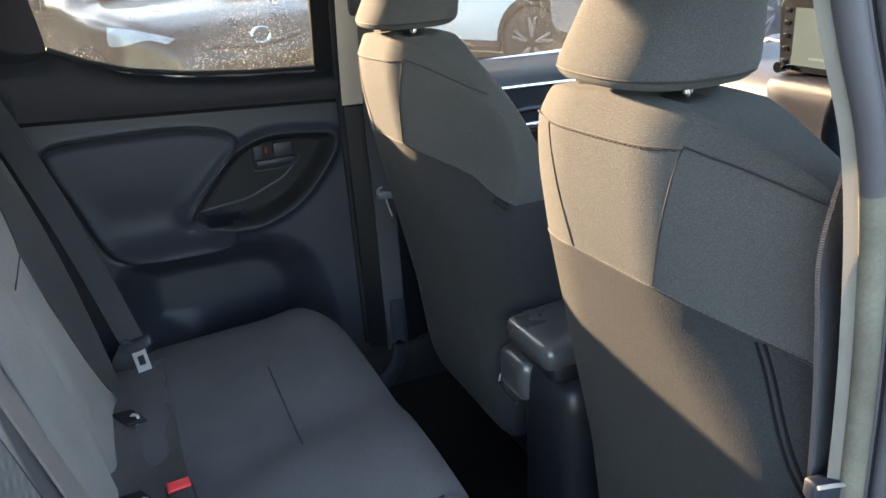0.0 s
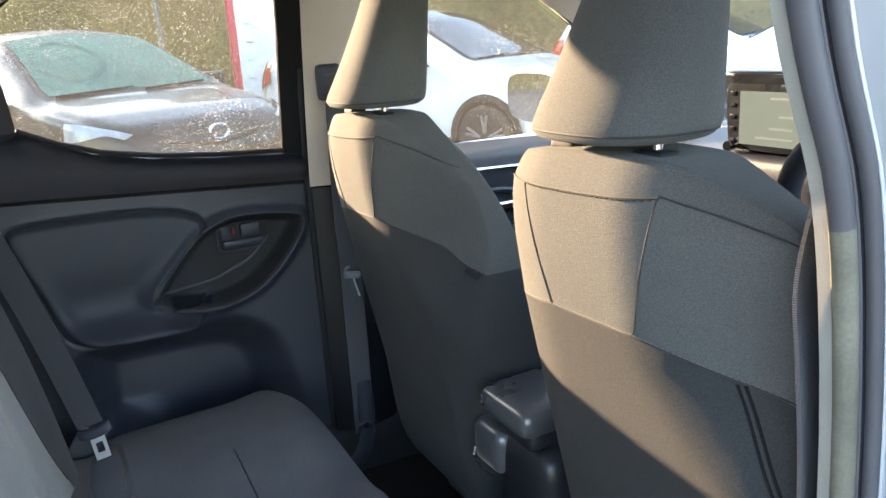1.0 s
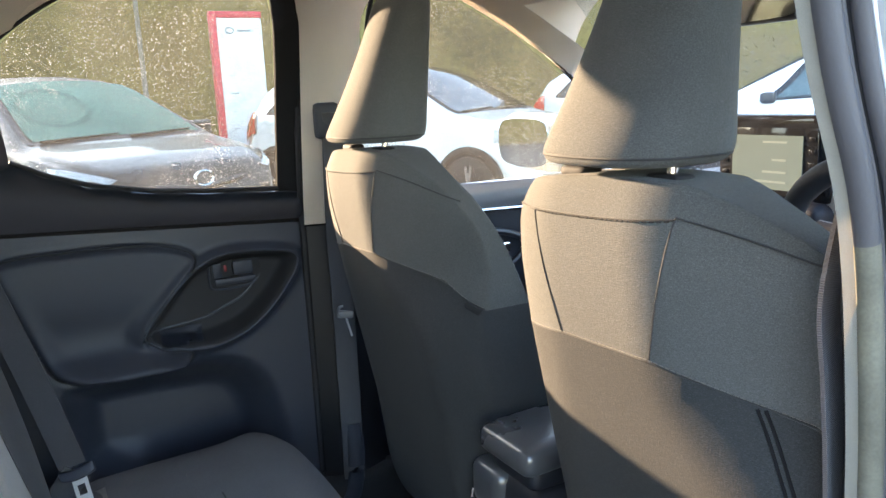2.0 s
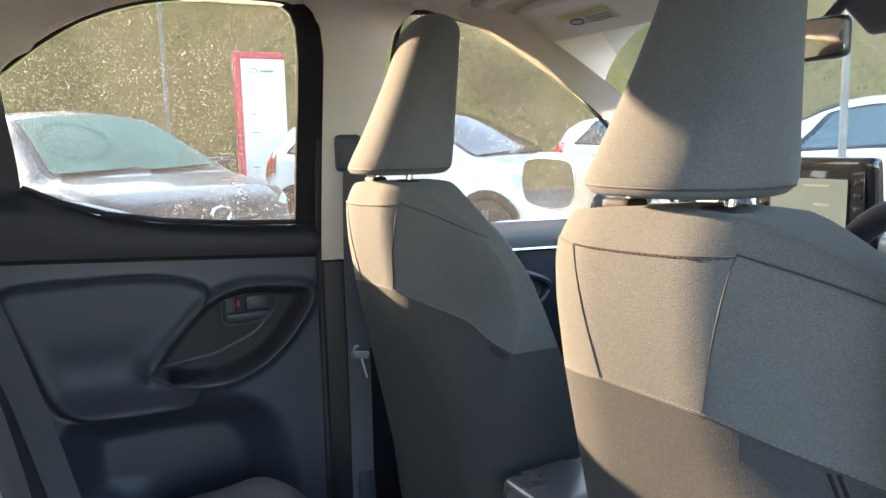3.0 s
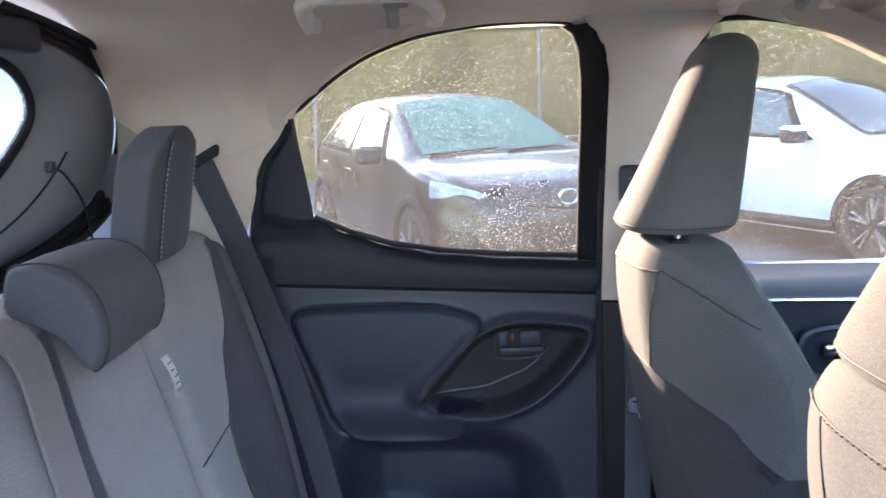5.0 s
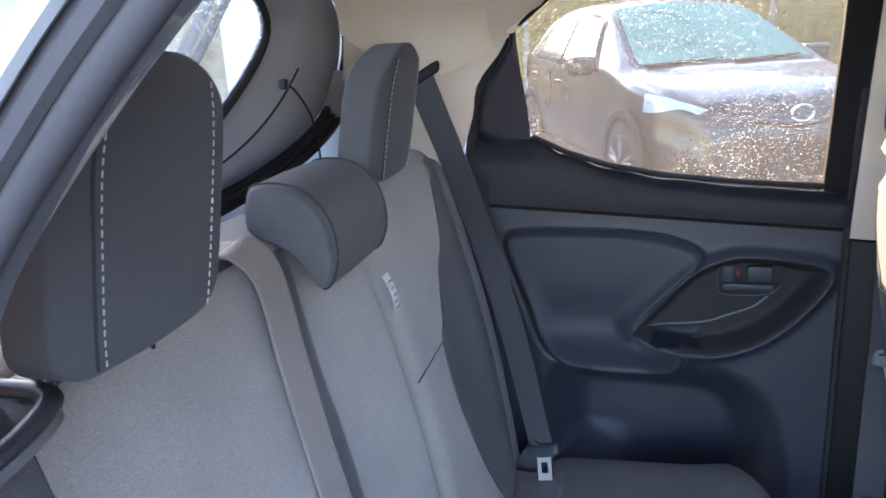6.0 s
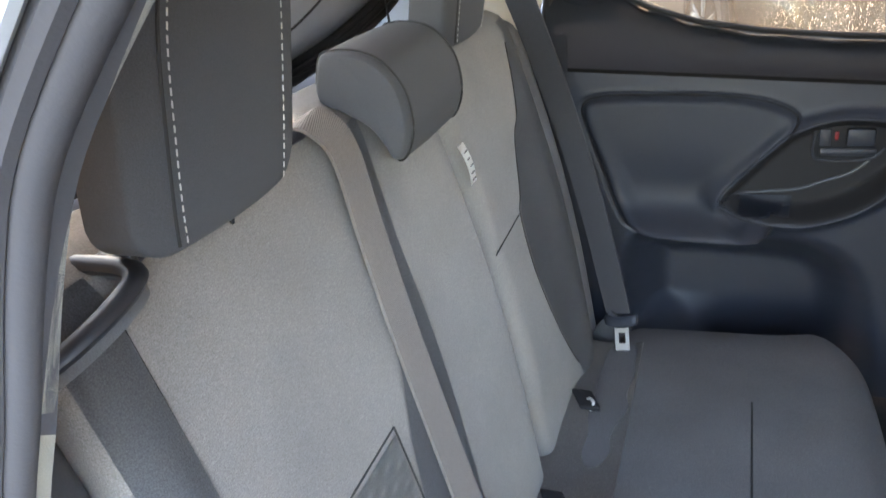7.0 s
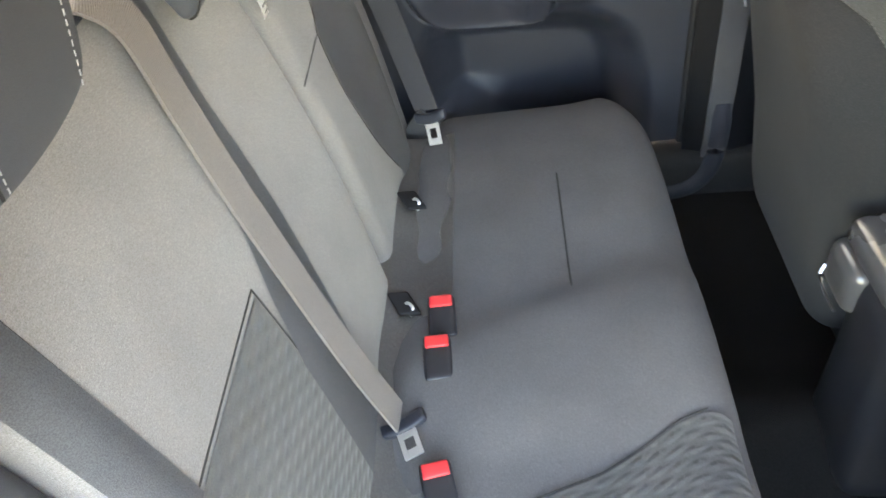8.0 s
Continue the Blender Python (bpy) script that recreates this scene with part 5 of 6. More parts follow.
part("belt_slot", rounded((0.036, 0.010, 0.010), 0.007, 8, lambda p: (p.x + 0.062, p.y + 0.550, p.z + 1.194 + 0.55 * p.x)), RUBBER, far_belt, "black belt outlet")

mid_belt = thing("centre_seat_belt", "brown-grey centre seat belt fastened across the seat back", "seat belt")
part("webbing", strap([(0.058, -0.098, 1.082), (0.080, -0.094, 1.090), (0.100, -0.082, 1.062), (0.115, -0.082, 0.985), (0.135, -0.087, 0.90), (0.160, -0.091, 0.80), (0.198, -0.094, 0.65), (0.236, -0.094, 0.522)], 0.044, ((0, 1, 0.10), (0.05, 1, 0.12))), BELT, mid_belt)
tongue(mid_belt, (0.245, -0.112, 0.518), (-4, -12, 20))
part("belt_outlet", rounded((0.018, 0.036, 0.006), 0.005, 6, lambda p: (p.x + 0.062, p.y - 0.098, p.z + 1.083)), PLASTIC, mid_belt, "black belt outlet")

buckle("belt_buckle", (0.287, 0.066, 0.520), (10, 0, 4), "black belt buckle with red button on the cushion", ((0.262, 0.10, 0.49), (0.245, 0.12, 0.47)))
buckle("belt_buckle", (0.283, -0.006, 0.520), (10, 0, 4), "black belt buckle with red button at the seat gap", ((0.265, -0.01, 0.48), (0.25, -0.02, 0.46)))
buckle("belt_buckle", (0.289, -0.196, 0.520), (10, 0, 12), "red-buttoned buckle beside the fastened centre belt", ((0.262, -0.21, 0.48), (0.25, -0.22, 0.46)))


pillar_belt = thing("passenger_seat_belt", "dark front seat belt along the centre pillar", "seat belt")
part("webbing", strap([(0.795, 0.565, 1.14), (0.795, 0.585, 1.0), (0.797, 0.597, 0.85), (0.80, 0.602, 0.72), (0.80, 0.608, 0.30)], 0.046, ((1, -0.1, 0), (1, -0.1, 0))), BELT_DARK, pillar_belt)
part("upper_anchor", rounded((0.026, 0.012, 0.035), 0.010, 6, lambda p: (p.x + 0.785, p.y + 0.580, p.z + 1.125)), PLASTIC, pillar_belt, "black belt anchor cover")
clip = rounded((0.018, 0.007, 0.008), 0.005, 6)
bmesh.ops.transform(clip, matrix=pose(0.797, 0.588, 0.724, 0, 10, 0), verts=clip.verts[:])
part("tongue_clip", join(clip, tube(smooth_line([(0.786, 0.583, 0.724), (0.780, 0.582, 0.733), (0.784, 0.583, 0.742), (0.792, 0.585, 0.743)], 5), 0.0032, 8)), GREY_PLASTIC, pillar_belt, "pale hook-shaped belt clip")
part("tongue_plate", tube([(0.798, 0.584, 0.716), (0.802, 0.584, 0.700), (0.808, 0.584, 0.676)], 0.0022, 8), STEEL, pillar_belt, "narrow steel tongue")
driver_belt = thing("driver_seat_belt", "dark front seat belt with steel tongue beside the near pillar", "seat belt")
part("webbing", strap([(0.785, -0.522, 1.10), (0.757, -0.525, 1.01), (0.758, -0.530, 0.94), (0.767, -0.532, 0.83), (0.78, -0.54, 0.48)], 0.040, ((0.955, 0.284, 0), (0.955, 0.284, 0))), BELT_DARK, driver_belt)
part("tongue_grip", rounded((0.019, 0.007, 0.010), 0.005, 6, lambda p: (p.x + 0.756, p.y - 0.548, p.z + 0.806 - 0.25 * p.x)), PLASTIC, driver_belt, "black tongue grip")
part("tongue_rim", tube([(0.738, -0.556, 0.818), (0.756, -0.558, 0.815), (0.774, -0.556, 0.808), (0.776, -0.556, 0.796)], 0.0018, 6), STEEL, driver_belt, "bright tongue edge")
part("tongue_plate", box((0.734, -0.553, 0.770), (0.770, -0.549, 0.804), 0.002), PLASTIC, driver_belt, "dark tongue body")

# ---- console and dashboard ----
console = thing("centre_console", "black plastic centre console with armrest lid", "console")
part("armrest_lid", rounded((0.15, 0.066, 0.022), 0.018, 12, lambda p: (p.x + 0.932, p.y - 0.020, p.z + 0.667 + 0.08 * (p.x + 0.15) * 0.3)), CONSOLE, console, "smooth black armrest lid")
part("hinge", rounded((0.06, 0.056, 0.020), 0.015, 8, lambda p: (p.x + 0.860, p.y - 0.018, p.z + 0.636)), PLASTIC_GLOSS, console)
part("body", rounded((0.17, 0.072, 0.17), 0.035, 12, lambda p: (p.x + 0.975 + 0.0 * p.z, p.y * (1.0 + 0.15 * max(0, -p.z) / 0.17) - 0.030, p.z + 0.45)), PLASTIC_GLOSS, console, "black console box")
part("rear_flap", rounded((0.03, 0.042, 0.038), 0.02, 10, lambda p: (p.x + 0.822, p.y + 0.046, p.z + 0.578)), CONSOLE, console, "glossy rear flap")
part("flap_edge", tube([(0.800, 0.088, 0.556), (0.7925, 0.082, 0.545), (0.7905, 0.055, 0.5405), (0.7905, 0.020, 0.541)], 0.0026, 6), CHROME, console)
part("tunnel_cover", rounded((0.35, 0.10, 0.09), 0.03, 8, lambda p: (p.x + 1.3, p.y, p.z + 0.44)), PLASTIC, console)
part("gear_lever", join(tube([(1.36, -0.01, 0.5), (1.34, -0.01, 0.68)], 0.012, 8), rounded((0.028, 0.022, 0.035), 0.018, 8, lambda p: (p.x + 1.34, p.y - 0.01, p.z + 0.71))), PLASTIC_GLOSS, console, "gear lever")

dash = thing("dashboard", "grey dashboard with vents and silver trim", "dashboard")


def dash_bend(p):
    x = 1.70 + 0.22 * p.x + 0.05 * abs(p.y) ** 2
    z = 0.775 + 0.165 * p.z + 0.02 * math.cos(p.y * 2) - 0.03 * max(0, -p.x) * max(0, p.z)
    return (x, 0.64 * p.y, z)


part("top_pad", rounded((1, 1, 1), 0.3, 18, dash_bend), DASH, dash, "grey soft dashboard top")
part("silver_trim", tube([(1.50, 0.60, 0.86), (1.472, 0.35, 0.862), (1.462, 0.14, 0.866)], 0.012, 10), STEEL, dash, "satin trim strip")
part("console_block", rounded((0.10, 0.125, 0.13), 0.03, 10, lambda p: (p.x + 1.54 - 0.25 * p.z, p.y + 0.07, p.z + 0.82)), PLASTIC, dash)
for y in (0.13, 0.01):
    vent = part("air_vent", box((1.44, y - 0.05, 0.865), (1.47, y + 0.05, 0.925), 0.006), PLASTIC_GLOSS, dash, "dark air vent")
    for k in range(4):
        part("vane", box((1.436, y - 0.047, 0.875 + 0.012 * k), (1.45, y + 0.047, 0.878 + 0.012 * k), 0), GREY_PLASTIC, vent)
    part("vent_rim", tube([(1.437, y - 0.05, 0.925), (1.437, y - 0.05, 0.868), (1.437, y + 0.05, 0.868), (1.437, y + 0.05, 0.925)], 0.003, 6), CHROME, vent)
part("lower_tray", sheet(lambda u, v: (1.40 - 0.25 * u, -0.08 + 0.26 * v, 0.79 - 0.08 * u), 8, 8, 0.02), TRAY, dash, "pale tray below the vents")
part("tray_pocket", rounded((0.06, 0.075, 0.004), 0.003, 8, lambda p: (p.x + 1.28, p.y + 0.03, p.z + 0.7545 + 0.32 * p.x)), PLASTIC_GLOSS, dash, "dark oval tray pocket")
part("satin_panel", rounded((0.012, 0.10, 0.045), 0.010, 8, lambda p: (p.x + 1.470, p.y - 0.13, p.z + 0.93)), STEEL, dash, "satin dashboard panel")
part("heater_panel", box((1.405, 0.0, 0.76), (1.43, 0.14, 0.82), 0.006), PLASTIC_GLOSS, dash)
for k in range(3):
    part("heater_knob", tube([(1.40, 0.02 + 0.05 * k, 0.79), (1.375, 0.02 + 0.05 * k, 0.79)], 0.016, 16), PLASTIC, dash, "round heater knob")
hi_text = bpy.data.curves.new("panel_print", "FONT")
hi_text.body = "HI"
hi_text.size = 0.018
hi_me = new("panel_print", hi_text)
hi_me.data.materials.append(LABEL_WHITE)
hi_me.matrix_world = Matrix.Translation((1.4035, 0.035, 0.763)) @ Matrix(((0, 0, -1, 0), (-1, 0, 0, 0), (0, 1, 0, 0), (0, 0, 0, 1)))
hi_me.parent = dash

display = thing("touch_screen", "black touch screen with a dim grey page on the dashboard", "screen")
part("housing", rounded((0.014, 0.120, 0.078), 0.010, 8, lambda p: (p.x + 1.458 - 0.12 * p.z, p.y + 0.073, p.z + 1.025)), SCREEN, display, "gloss black screen housing")
part("glass", box((1.4375, -0.030, 0.957), (1.441, 0.176, 1.093), 0.001), SCREEN, display)
part("page", box((1.4355, -0.002, 0.968), (1.4370, 0.148, 1.066), 0), SCREEN_PAGE, display, "dim grey display page")
for k in range(5):
    for y in (-0.019, 0.165):
        part("side_button", box((1.4355, y - 0.006, 0.969 + 0.022 * k), (1.4374, y + 0.006, 0.977 + 0.022 * k), 0.001), SCREEN, display)
part("volume_knob", tube([(1.438, 0.167, 0.962), (1.425, 0.167, 0.962)], 0.010, 14), CHROME, display, "bright volume knob")
for k, (w, z) in enumerate(((0.05, 1.052), (0.03, 1.02), (0.05, 0.998), (0.08, 0.980))):
    part("screen_line", box((1.4348, 0.03, z), (1.4354, 0.03 + w, z + 0.004), 0), SCREEN_PRINT, display)

wheel = thing("steering_wheel", "black steering wheel with a silver accent", "steering wheel")
WM = pose(1.20, -0.345, 0.90, 0, 0, 0) @ pose(0, 0, 0, 0, -24, 0)


def wheel_part(name, bm, mat, label=""):
    bmesh.ops.transform(bm, matrix=WM, verts=bm.verts[:])
    part(name, bm, mat, wheel, label)


wheel_part("rim", tube([(0, 0.182 * math.cos(a), 0.182 * math.sin(a)) for a in [k * math.pi / 24 for k in range(48)]], 0.0165, 12, True), PLASTIC_SOFT, "black leather rim")
wheel_part("hub", rounded((0.025, 0.075, 0.055), 0.02, 8, lambda p: (p.x + 0.035, p.y, p.z)), PLASTIC, "black hub")
for sgn in (1, -1):
    wheel_part("spoke", rounded((0.012, 0.055, 0.022), 0.01, 6, lambda p: (p.x + 0.02, p.y + sgn * 0.12, p.z)), PLASTIC)
    wheel_part("accent", tube([(0.005, sgn * 0.16, 0.03), (0.004, sgn * 0.10, 0.025), (0.004, sgn * 0.075, 0.0)], 0.005, 8), STEEL, "silver spoke accent")
    wheel_part("switch_pad", rounded((0.006, 0.022, 0.014), 0.004, 5, lambda p: (p.x + 0.002, p.y + sgn * 0.125, p.z)), PLASTIC_GLOSS)
wheel_part("column", tube([(0.05, 0, 0), (0.30, 0, -0.02)], 0.05, 12), PLASTIC)
wheel_part("stalk", tube([(0.07, 0.05, 0.01), (0.06, 0.17, 0.035)], 0.008, 8), PLASTIC, "indicator stalk")

# ---- roof fittings ----
def grab_handle(x0, x1, w0, w1, wt, label):
    """A folded bracket that lies close to the lining; its feet sit low and its bar high on the roll."""
    g = thing("grab_handle", label, "grab handle", "grab handles")
    bar = smooth_line([lining(x0 - 0.010, w0, 1, -0.002), lining(x0 - 0.006, w0 + 0.5 * (wt - w0), 1, 0.006), lining(x0 + 0.004, wt - 0.08, 1, 0.010), lining(x0 + 0.030, wt, 1, 0.011), lining((x0 + x1) / 2, wt + 0.01, 1, 0.012),
                       lining(x1 - 0.030, wt, 1, 0.011), lining(x1 - 0.006, wt - 0.10, 1, 0.010), lining(x1 + 0.006, w1 + 0.5 * (wt - w1), 1, 0.006), lining(x1 + 0.010, w1, 1, -0.002)], 8)
    part("bar", tube(bar, 0.0115, 12, flat=1.2), TRIM_BEIGE, g, "beige grab bar")
    for x, w in ((x0 - 0.004, w0 + 0.04), (x1 + 0.004, w1 + 0.04)):
        c = lining(x, w, 1, 0.0)
        part("end_cap", rounded((0.015, 0.018, 0.008), 0.007, 6, lambda p: c + Vector((p.x, p.y, p.z - 0.7 * p.y))), TRIM_BEIGE, g)
    c = lining(x1 - 0.055, (wt + w1) / 2 - 0.02, 1, 0.012)
    part("coat_hook", rounded((0.009, 0.020, 0.010), 0.005, 6, lambda p: c + Vector((p.x, p.y, p.z - 0.5 * p.y))), HOOK, g, "grey-brown folding hook")
    part("hook_pivot", rounded((0.018, 0.006, 0.005), 0.004, 4, lambda p: c + Vector((p.x + 0.006, p.y - 0.018, p.z + 0.012))), HOOK, g)
    return g


HOOK = material("hook_plastic", (0.30, 0.28, 0.25), rough=0.6, blotch=0.06)
grab_handle(0.278, 0.452, 0.56, 0.44, 0.955, "beige roof grab handle with coat hook over the rear window")
grab_handle(0.912, 1.045, 0.44, 0.55, 0.94, "beige roof grab handle over the front window")
visor = thing("sun_visor", "beige sun visor folded against the roof with a warning label", "sun visor")
VISOR = [Vector(c) for c in ((1.112, 0.515, 1.394), (1.195, 0.120, 1.414), (1.232, 0.560, 1.350), (1.335, 0.130, 1.372))]


def on_visor(u, v, off=0.0):
    """A point of the board: u runs forwards, v inwards."""
    p = VISOR[0].lerp(VISOR[1], v).lerp(VISOR[2].lerp(VISOR[3], v), u)
    return p + Vector((-0.33, -0.05, -1.0)).normalized() * off


part("board", rounded((1, 1, 1), 0.16, 14, lambda p: on_visor((p.x + 1) / 2, (p.y + 1) / 2, -0.010 * p.z)), TRIM_BEIGE, visor, "beige visor board")


def visor_patch(name, u0, u1, v0, v1, off, mat, label=""):
    part(name, sheet(lambda a, b: on_visor(u0 + (u1 - u0) * a, v0 + (v1 - v0) * b, off), 4, 4, 0.0004), mat, visor, label)


visor_patch("warning_label", 0.28, 0.66, 0.22, 0.52, 0.0115, LABEL_WHITE, "white and yellow warning label")
visor_patch("label_band", 0.28, 0.42, 0.22, 0.52, 0.0122, LABEL_YELLOW, "yellow label band")
part("label_mark", tube([on_visor(0.54 + 0.075 * math.sin(k * math.pi / 8), 0.30 + 0.035 * math.cos(k * math.pi / 8), 0.0125) for k in range(16)], 0.0013, 5, True), LABEL_GREY, visor)
for k in range(3):
    visor_patch("label_line", 0.47 + 0.06 * k, 0.49 + 0.06 * k, 0.36, 0.49, 0.0122, LABEL_GREY)
mirror = thing("rear_view_mirror", "black rear-view mirror on a stalk", "mirror")
part("housing", rounded((0.016, 0.110, 0.033), 0.014, 10, lambda p: (p.x + 1.365, p.y + 0.070, p.z + 1.290)), PLASTIC_GLOSS, mirror, "black mirror shell")
part("mirror_glass", prism(outline([(-0.030, 1.264), (0.170, 1.264), (0.173, 1.29), (0.170, 1.316), (-0.030, 1.316), (-0.034, 1.29)], 4), "x", 1.3478, 1.349), MIRROR, mirror)
part("stalk", tube([(1.37, 0.02, 1.30), (1.42, 0.0, 1.36)], 0.010, 8), PLASTIC, mirror)
part("sensor_box", rounded((0.06, 0.05, 0.022), 0.012, 8, lambda p: (p.x + 1.42, p.y - 0.045, p.z + 1.352 - 0.6 * p.x)), PLASTIC, mirror, "black camera housing")

wing = thing("door_mirror", "silver door mirror on the front door", "mirror")
part("shell", rounded((0.055, 0.130, 0.078), 0.05, 12, lambda p: (p.x + 1.51, p.y + 0.876, p.z + 1.025 + 0.04 * p.y)), WHITE_PAINT, wing, "pale painted mirror shell")
part("mirror_glass", prism(outline([(0.775, 0.972), (0.86, 0.960), (0.965, 0.972), (0.987, 1.03), (0.965, 1.082), (0.86, 1.090), (0.77, 1.078), (0.755, 1.02)], 4), "x", 1.452, 1.456), MIRROR, wing)
part("mirror_foot", tube([(1.52, 0.78, 0.985), (1.54, 0.72, 0.965), (1.55, 0.67, 0.955)], 0.025, 10), PLASTIC, wing)


# ---- outside ----
ground = new("ground", mesh_of("ground", sheet(lambda u, v: (-80 + 160 * u, -80 + 160 * v, 0.0), 40, 40), ASPHALT))
tagged(ground, "dark asphalt car park ground", "ground", kind="structure")


def bank_height(a):
    """The bank stays just under the low sun and climbs to one side of it."""
    t = max(0.0, min(1.0, (a + 0.24) / 0.16))
    return 3.85 + 2.2 * t * t * (3 - 2 * t) + 0.20 * noise.noise((a * 9, 0, 3)) + 0.12 * noise.noise((a * 40, 0, 1))


def bank_at(a, v):
    r = 15.0 + 1.2 * noise.noise((a * 4, 1, 0)) + 3.0 * v
    h = bank_height(a) * (v ** 0.7) * (1 + 0.03 * noise.noise((a * 30, v * 6, 2)))
    return (r * math.sin(a), r * math.cos(a), h - 0.02)


bank = new("grass_bank", mesh_of("grass_bank", sheet(lambda u, v: bank_at(-1.3 + 3.6 * u, v), 200, 16), BANK))
tagged(bank, "olive-brown overgrown bank behind the parked cars", "bank", kind="structure")
rng = random.Random(5)
verts, faces = [], []
for k in range(36000):
    a, v = rng.uniform(-1.3, 2.3), rng.uniform(0.05, 1.0)
    x, y, z = bank_at(a, v)
    c = Vector((x, y, z)) - Vector((x, y, 0)).normalized() * rng.uniform(0, 0.35) + Vector((0, 0, rng.uniform(0, 0.12)))
    d = Vector((rng.uniform(-1, 1), rng.uniform(-1, 1), rng.uniform(-0.3, 1))).normalized()
    s = d.cross(Vector((rng.uniform(-1, 1), rng.uniform(-1, 1), rng.uniform(-1, 1)))).normalized()
    ln, w = rng.uniform(0.05, 0.11), rng.uniform(0.008, 0.018)
    n = len(verts)
    verts += [c - s * w, c + d * ln * 0.5 - s * w * 0.4, c + d * ln, c + d * ln * 0.5 + s * w]
    faces.append((n, n + 1, n + 2, n + 3))
me = bpy.data.meshes.new("hedge_leaves")
me.from_pydata(verts, [], faces)
me.materials.append(LEAF)
tagged(new("hedge_leaves", me), "dry olive and brown leaves over the bank", "leaves", kind="stuff")


TOP_LINE = [(-1.97, 0.50), (-1.955, 0.72), (-1.90, 0.92), (-1.82, 1.10), (-1.68, 1.30), (-1.48, 1.41), (-1.10, 1.475), (-0.60, 1.507), (-0.15, 1.497), (0.12, 1.448), (0.30, 1.378), (0.62, 1.205), (0.97, 1.008), (1.09, 0.965), (1.30, 0.930), (1.60, 0.872), (1.80, 0.80), (1.91, 0.71), (1.96, 0.60), (1.97, 0.48)]
BELT_LINE = [(-1.97, 0.45), (-1.93, 0.68), (-1.86, 0.90), (-1.70, 1.00), (-1.40, 1.005), (-0.60, 0.96), (0.30, 0.935), (0.90, 0.92), (1.30, 0.868), (1.60, 0.808), (1.80, 0.74), (1.91, 0.65), (1.96, 0.54), (1.97, 0.44)]
BODY_W = [(-1.97, 0.62), (-1.90, 0.72), (-1.70, 0.80), (-1.30, 0.865), (0.0, 0.868), (1.30, 0.868), (1.60, 0.82), (1.80, 0.73), (1.91, 0.64), (1.97, 0.55)]
ROOF_W = [(-1.97, 0.52), (-1.70, 0.56), (-1.40, 0.555), (-0.6, 0.575), (0.10, 0.575), (0.45, 0.63), (0.90, 0.715), (1.30, 0.70), (1.60, 0.66), (1.80, 0.58), (1.97, 0.45)]


def soft(x, table, w=0.03):
    return (straight(x - w, table) + 2 * straight(x, table) + straight(x + w, table)) / 4


def car_skin(x, g, k=1.0):
    """A point of the body's skin; g runs from the sill (0) by the belt (0.45) and the roof's edge (0.7) to the middle (1), negative on the other side."""
    a = abs(g)
    zt, zb, w, wr = soft(x, TOP_LINE), soft(x, BELT_LINE), soft(x, BODY_W), soft(x, ROOF_W)
    zb = min(zb, zt - 0.015)
    edge = zb + (zt - zb) * 0.86
    ys = [w - 0.045, w + 0.004, w - 0.012, w - 0.030, (w + wr) / 2 - 0.004, wr, wr * 0.72, wr * 0.36, 0.0]
    zs = [0.20, 0.46, zb * 0.80, zb, zb + (edge - zb) * 0.52, edge, zt - (zt - edge) * 0.40, zt - (zt - edge) * 0.10, zt]
    if zb * 0.80 < 0.5:
        zs[1], zs[2] = 0.20 + (zb - 0.20) * 0.4, 0.20 + (zb - 0.20) * 0.75
    gs = [0.0, 0.16, 0.32, 0.45, 0.58, 0.70, 0.80, 0.90, 1.0]
    n = max(1, min(8, sum(q <= a for q in gs)))
    t = (a - gs[n - 1]) / (gs[n] - gs[n - 1])

    def curve(v):
        p0, p1, p2, p3 = v[max(n - 2, 0)], v[n - 1], v[n], v[n + 1] if n < 8 else v[7]
        return 0.5 * (2 * p1 + (p2 - p0) * t + (2 * p0 - 5 * p1 + 4 * p2 - p3) * t * t + (3 * p1 - p0 - 3 * p2 + p3) * t ** 3)
    return Vector((x, math.copysign(max(0.0, curve(ys)), g), curve(zs) * k))


def car_patch(x0, x1, g0, g1, k, off, nx=14, ng=10, shape=None):
    """A panel that lies on the skin, off metres proud of it."""
    def f(u, v):
        x, g = x0 + (x1 - x0) * u, g0 + (g1 - g0) * v
        if shape:
            x, g = shape(u, v)
        elif g0 < 0 < g1:
            h = 2 * v - 1
            g = math.copysign(1 - abs(h) * (1 - g1), h)
        p = car_skin(x, g, k)
        dx, dg = car_skin(x + 0.01, g, k) - p, car_skin(x, g + 0.01, k) - p
        n = dx.cross(dg).normalized()
        if n.dot(p - Vector((0, 0, 0.6))) < 0:
            n = -n
        return p + n * off
    return sheet(f, nx, ng)


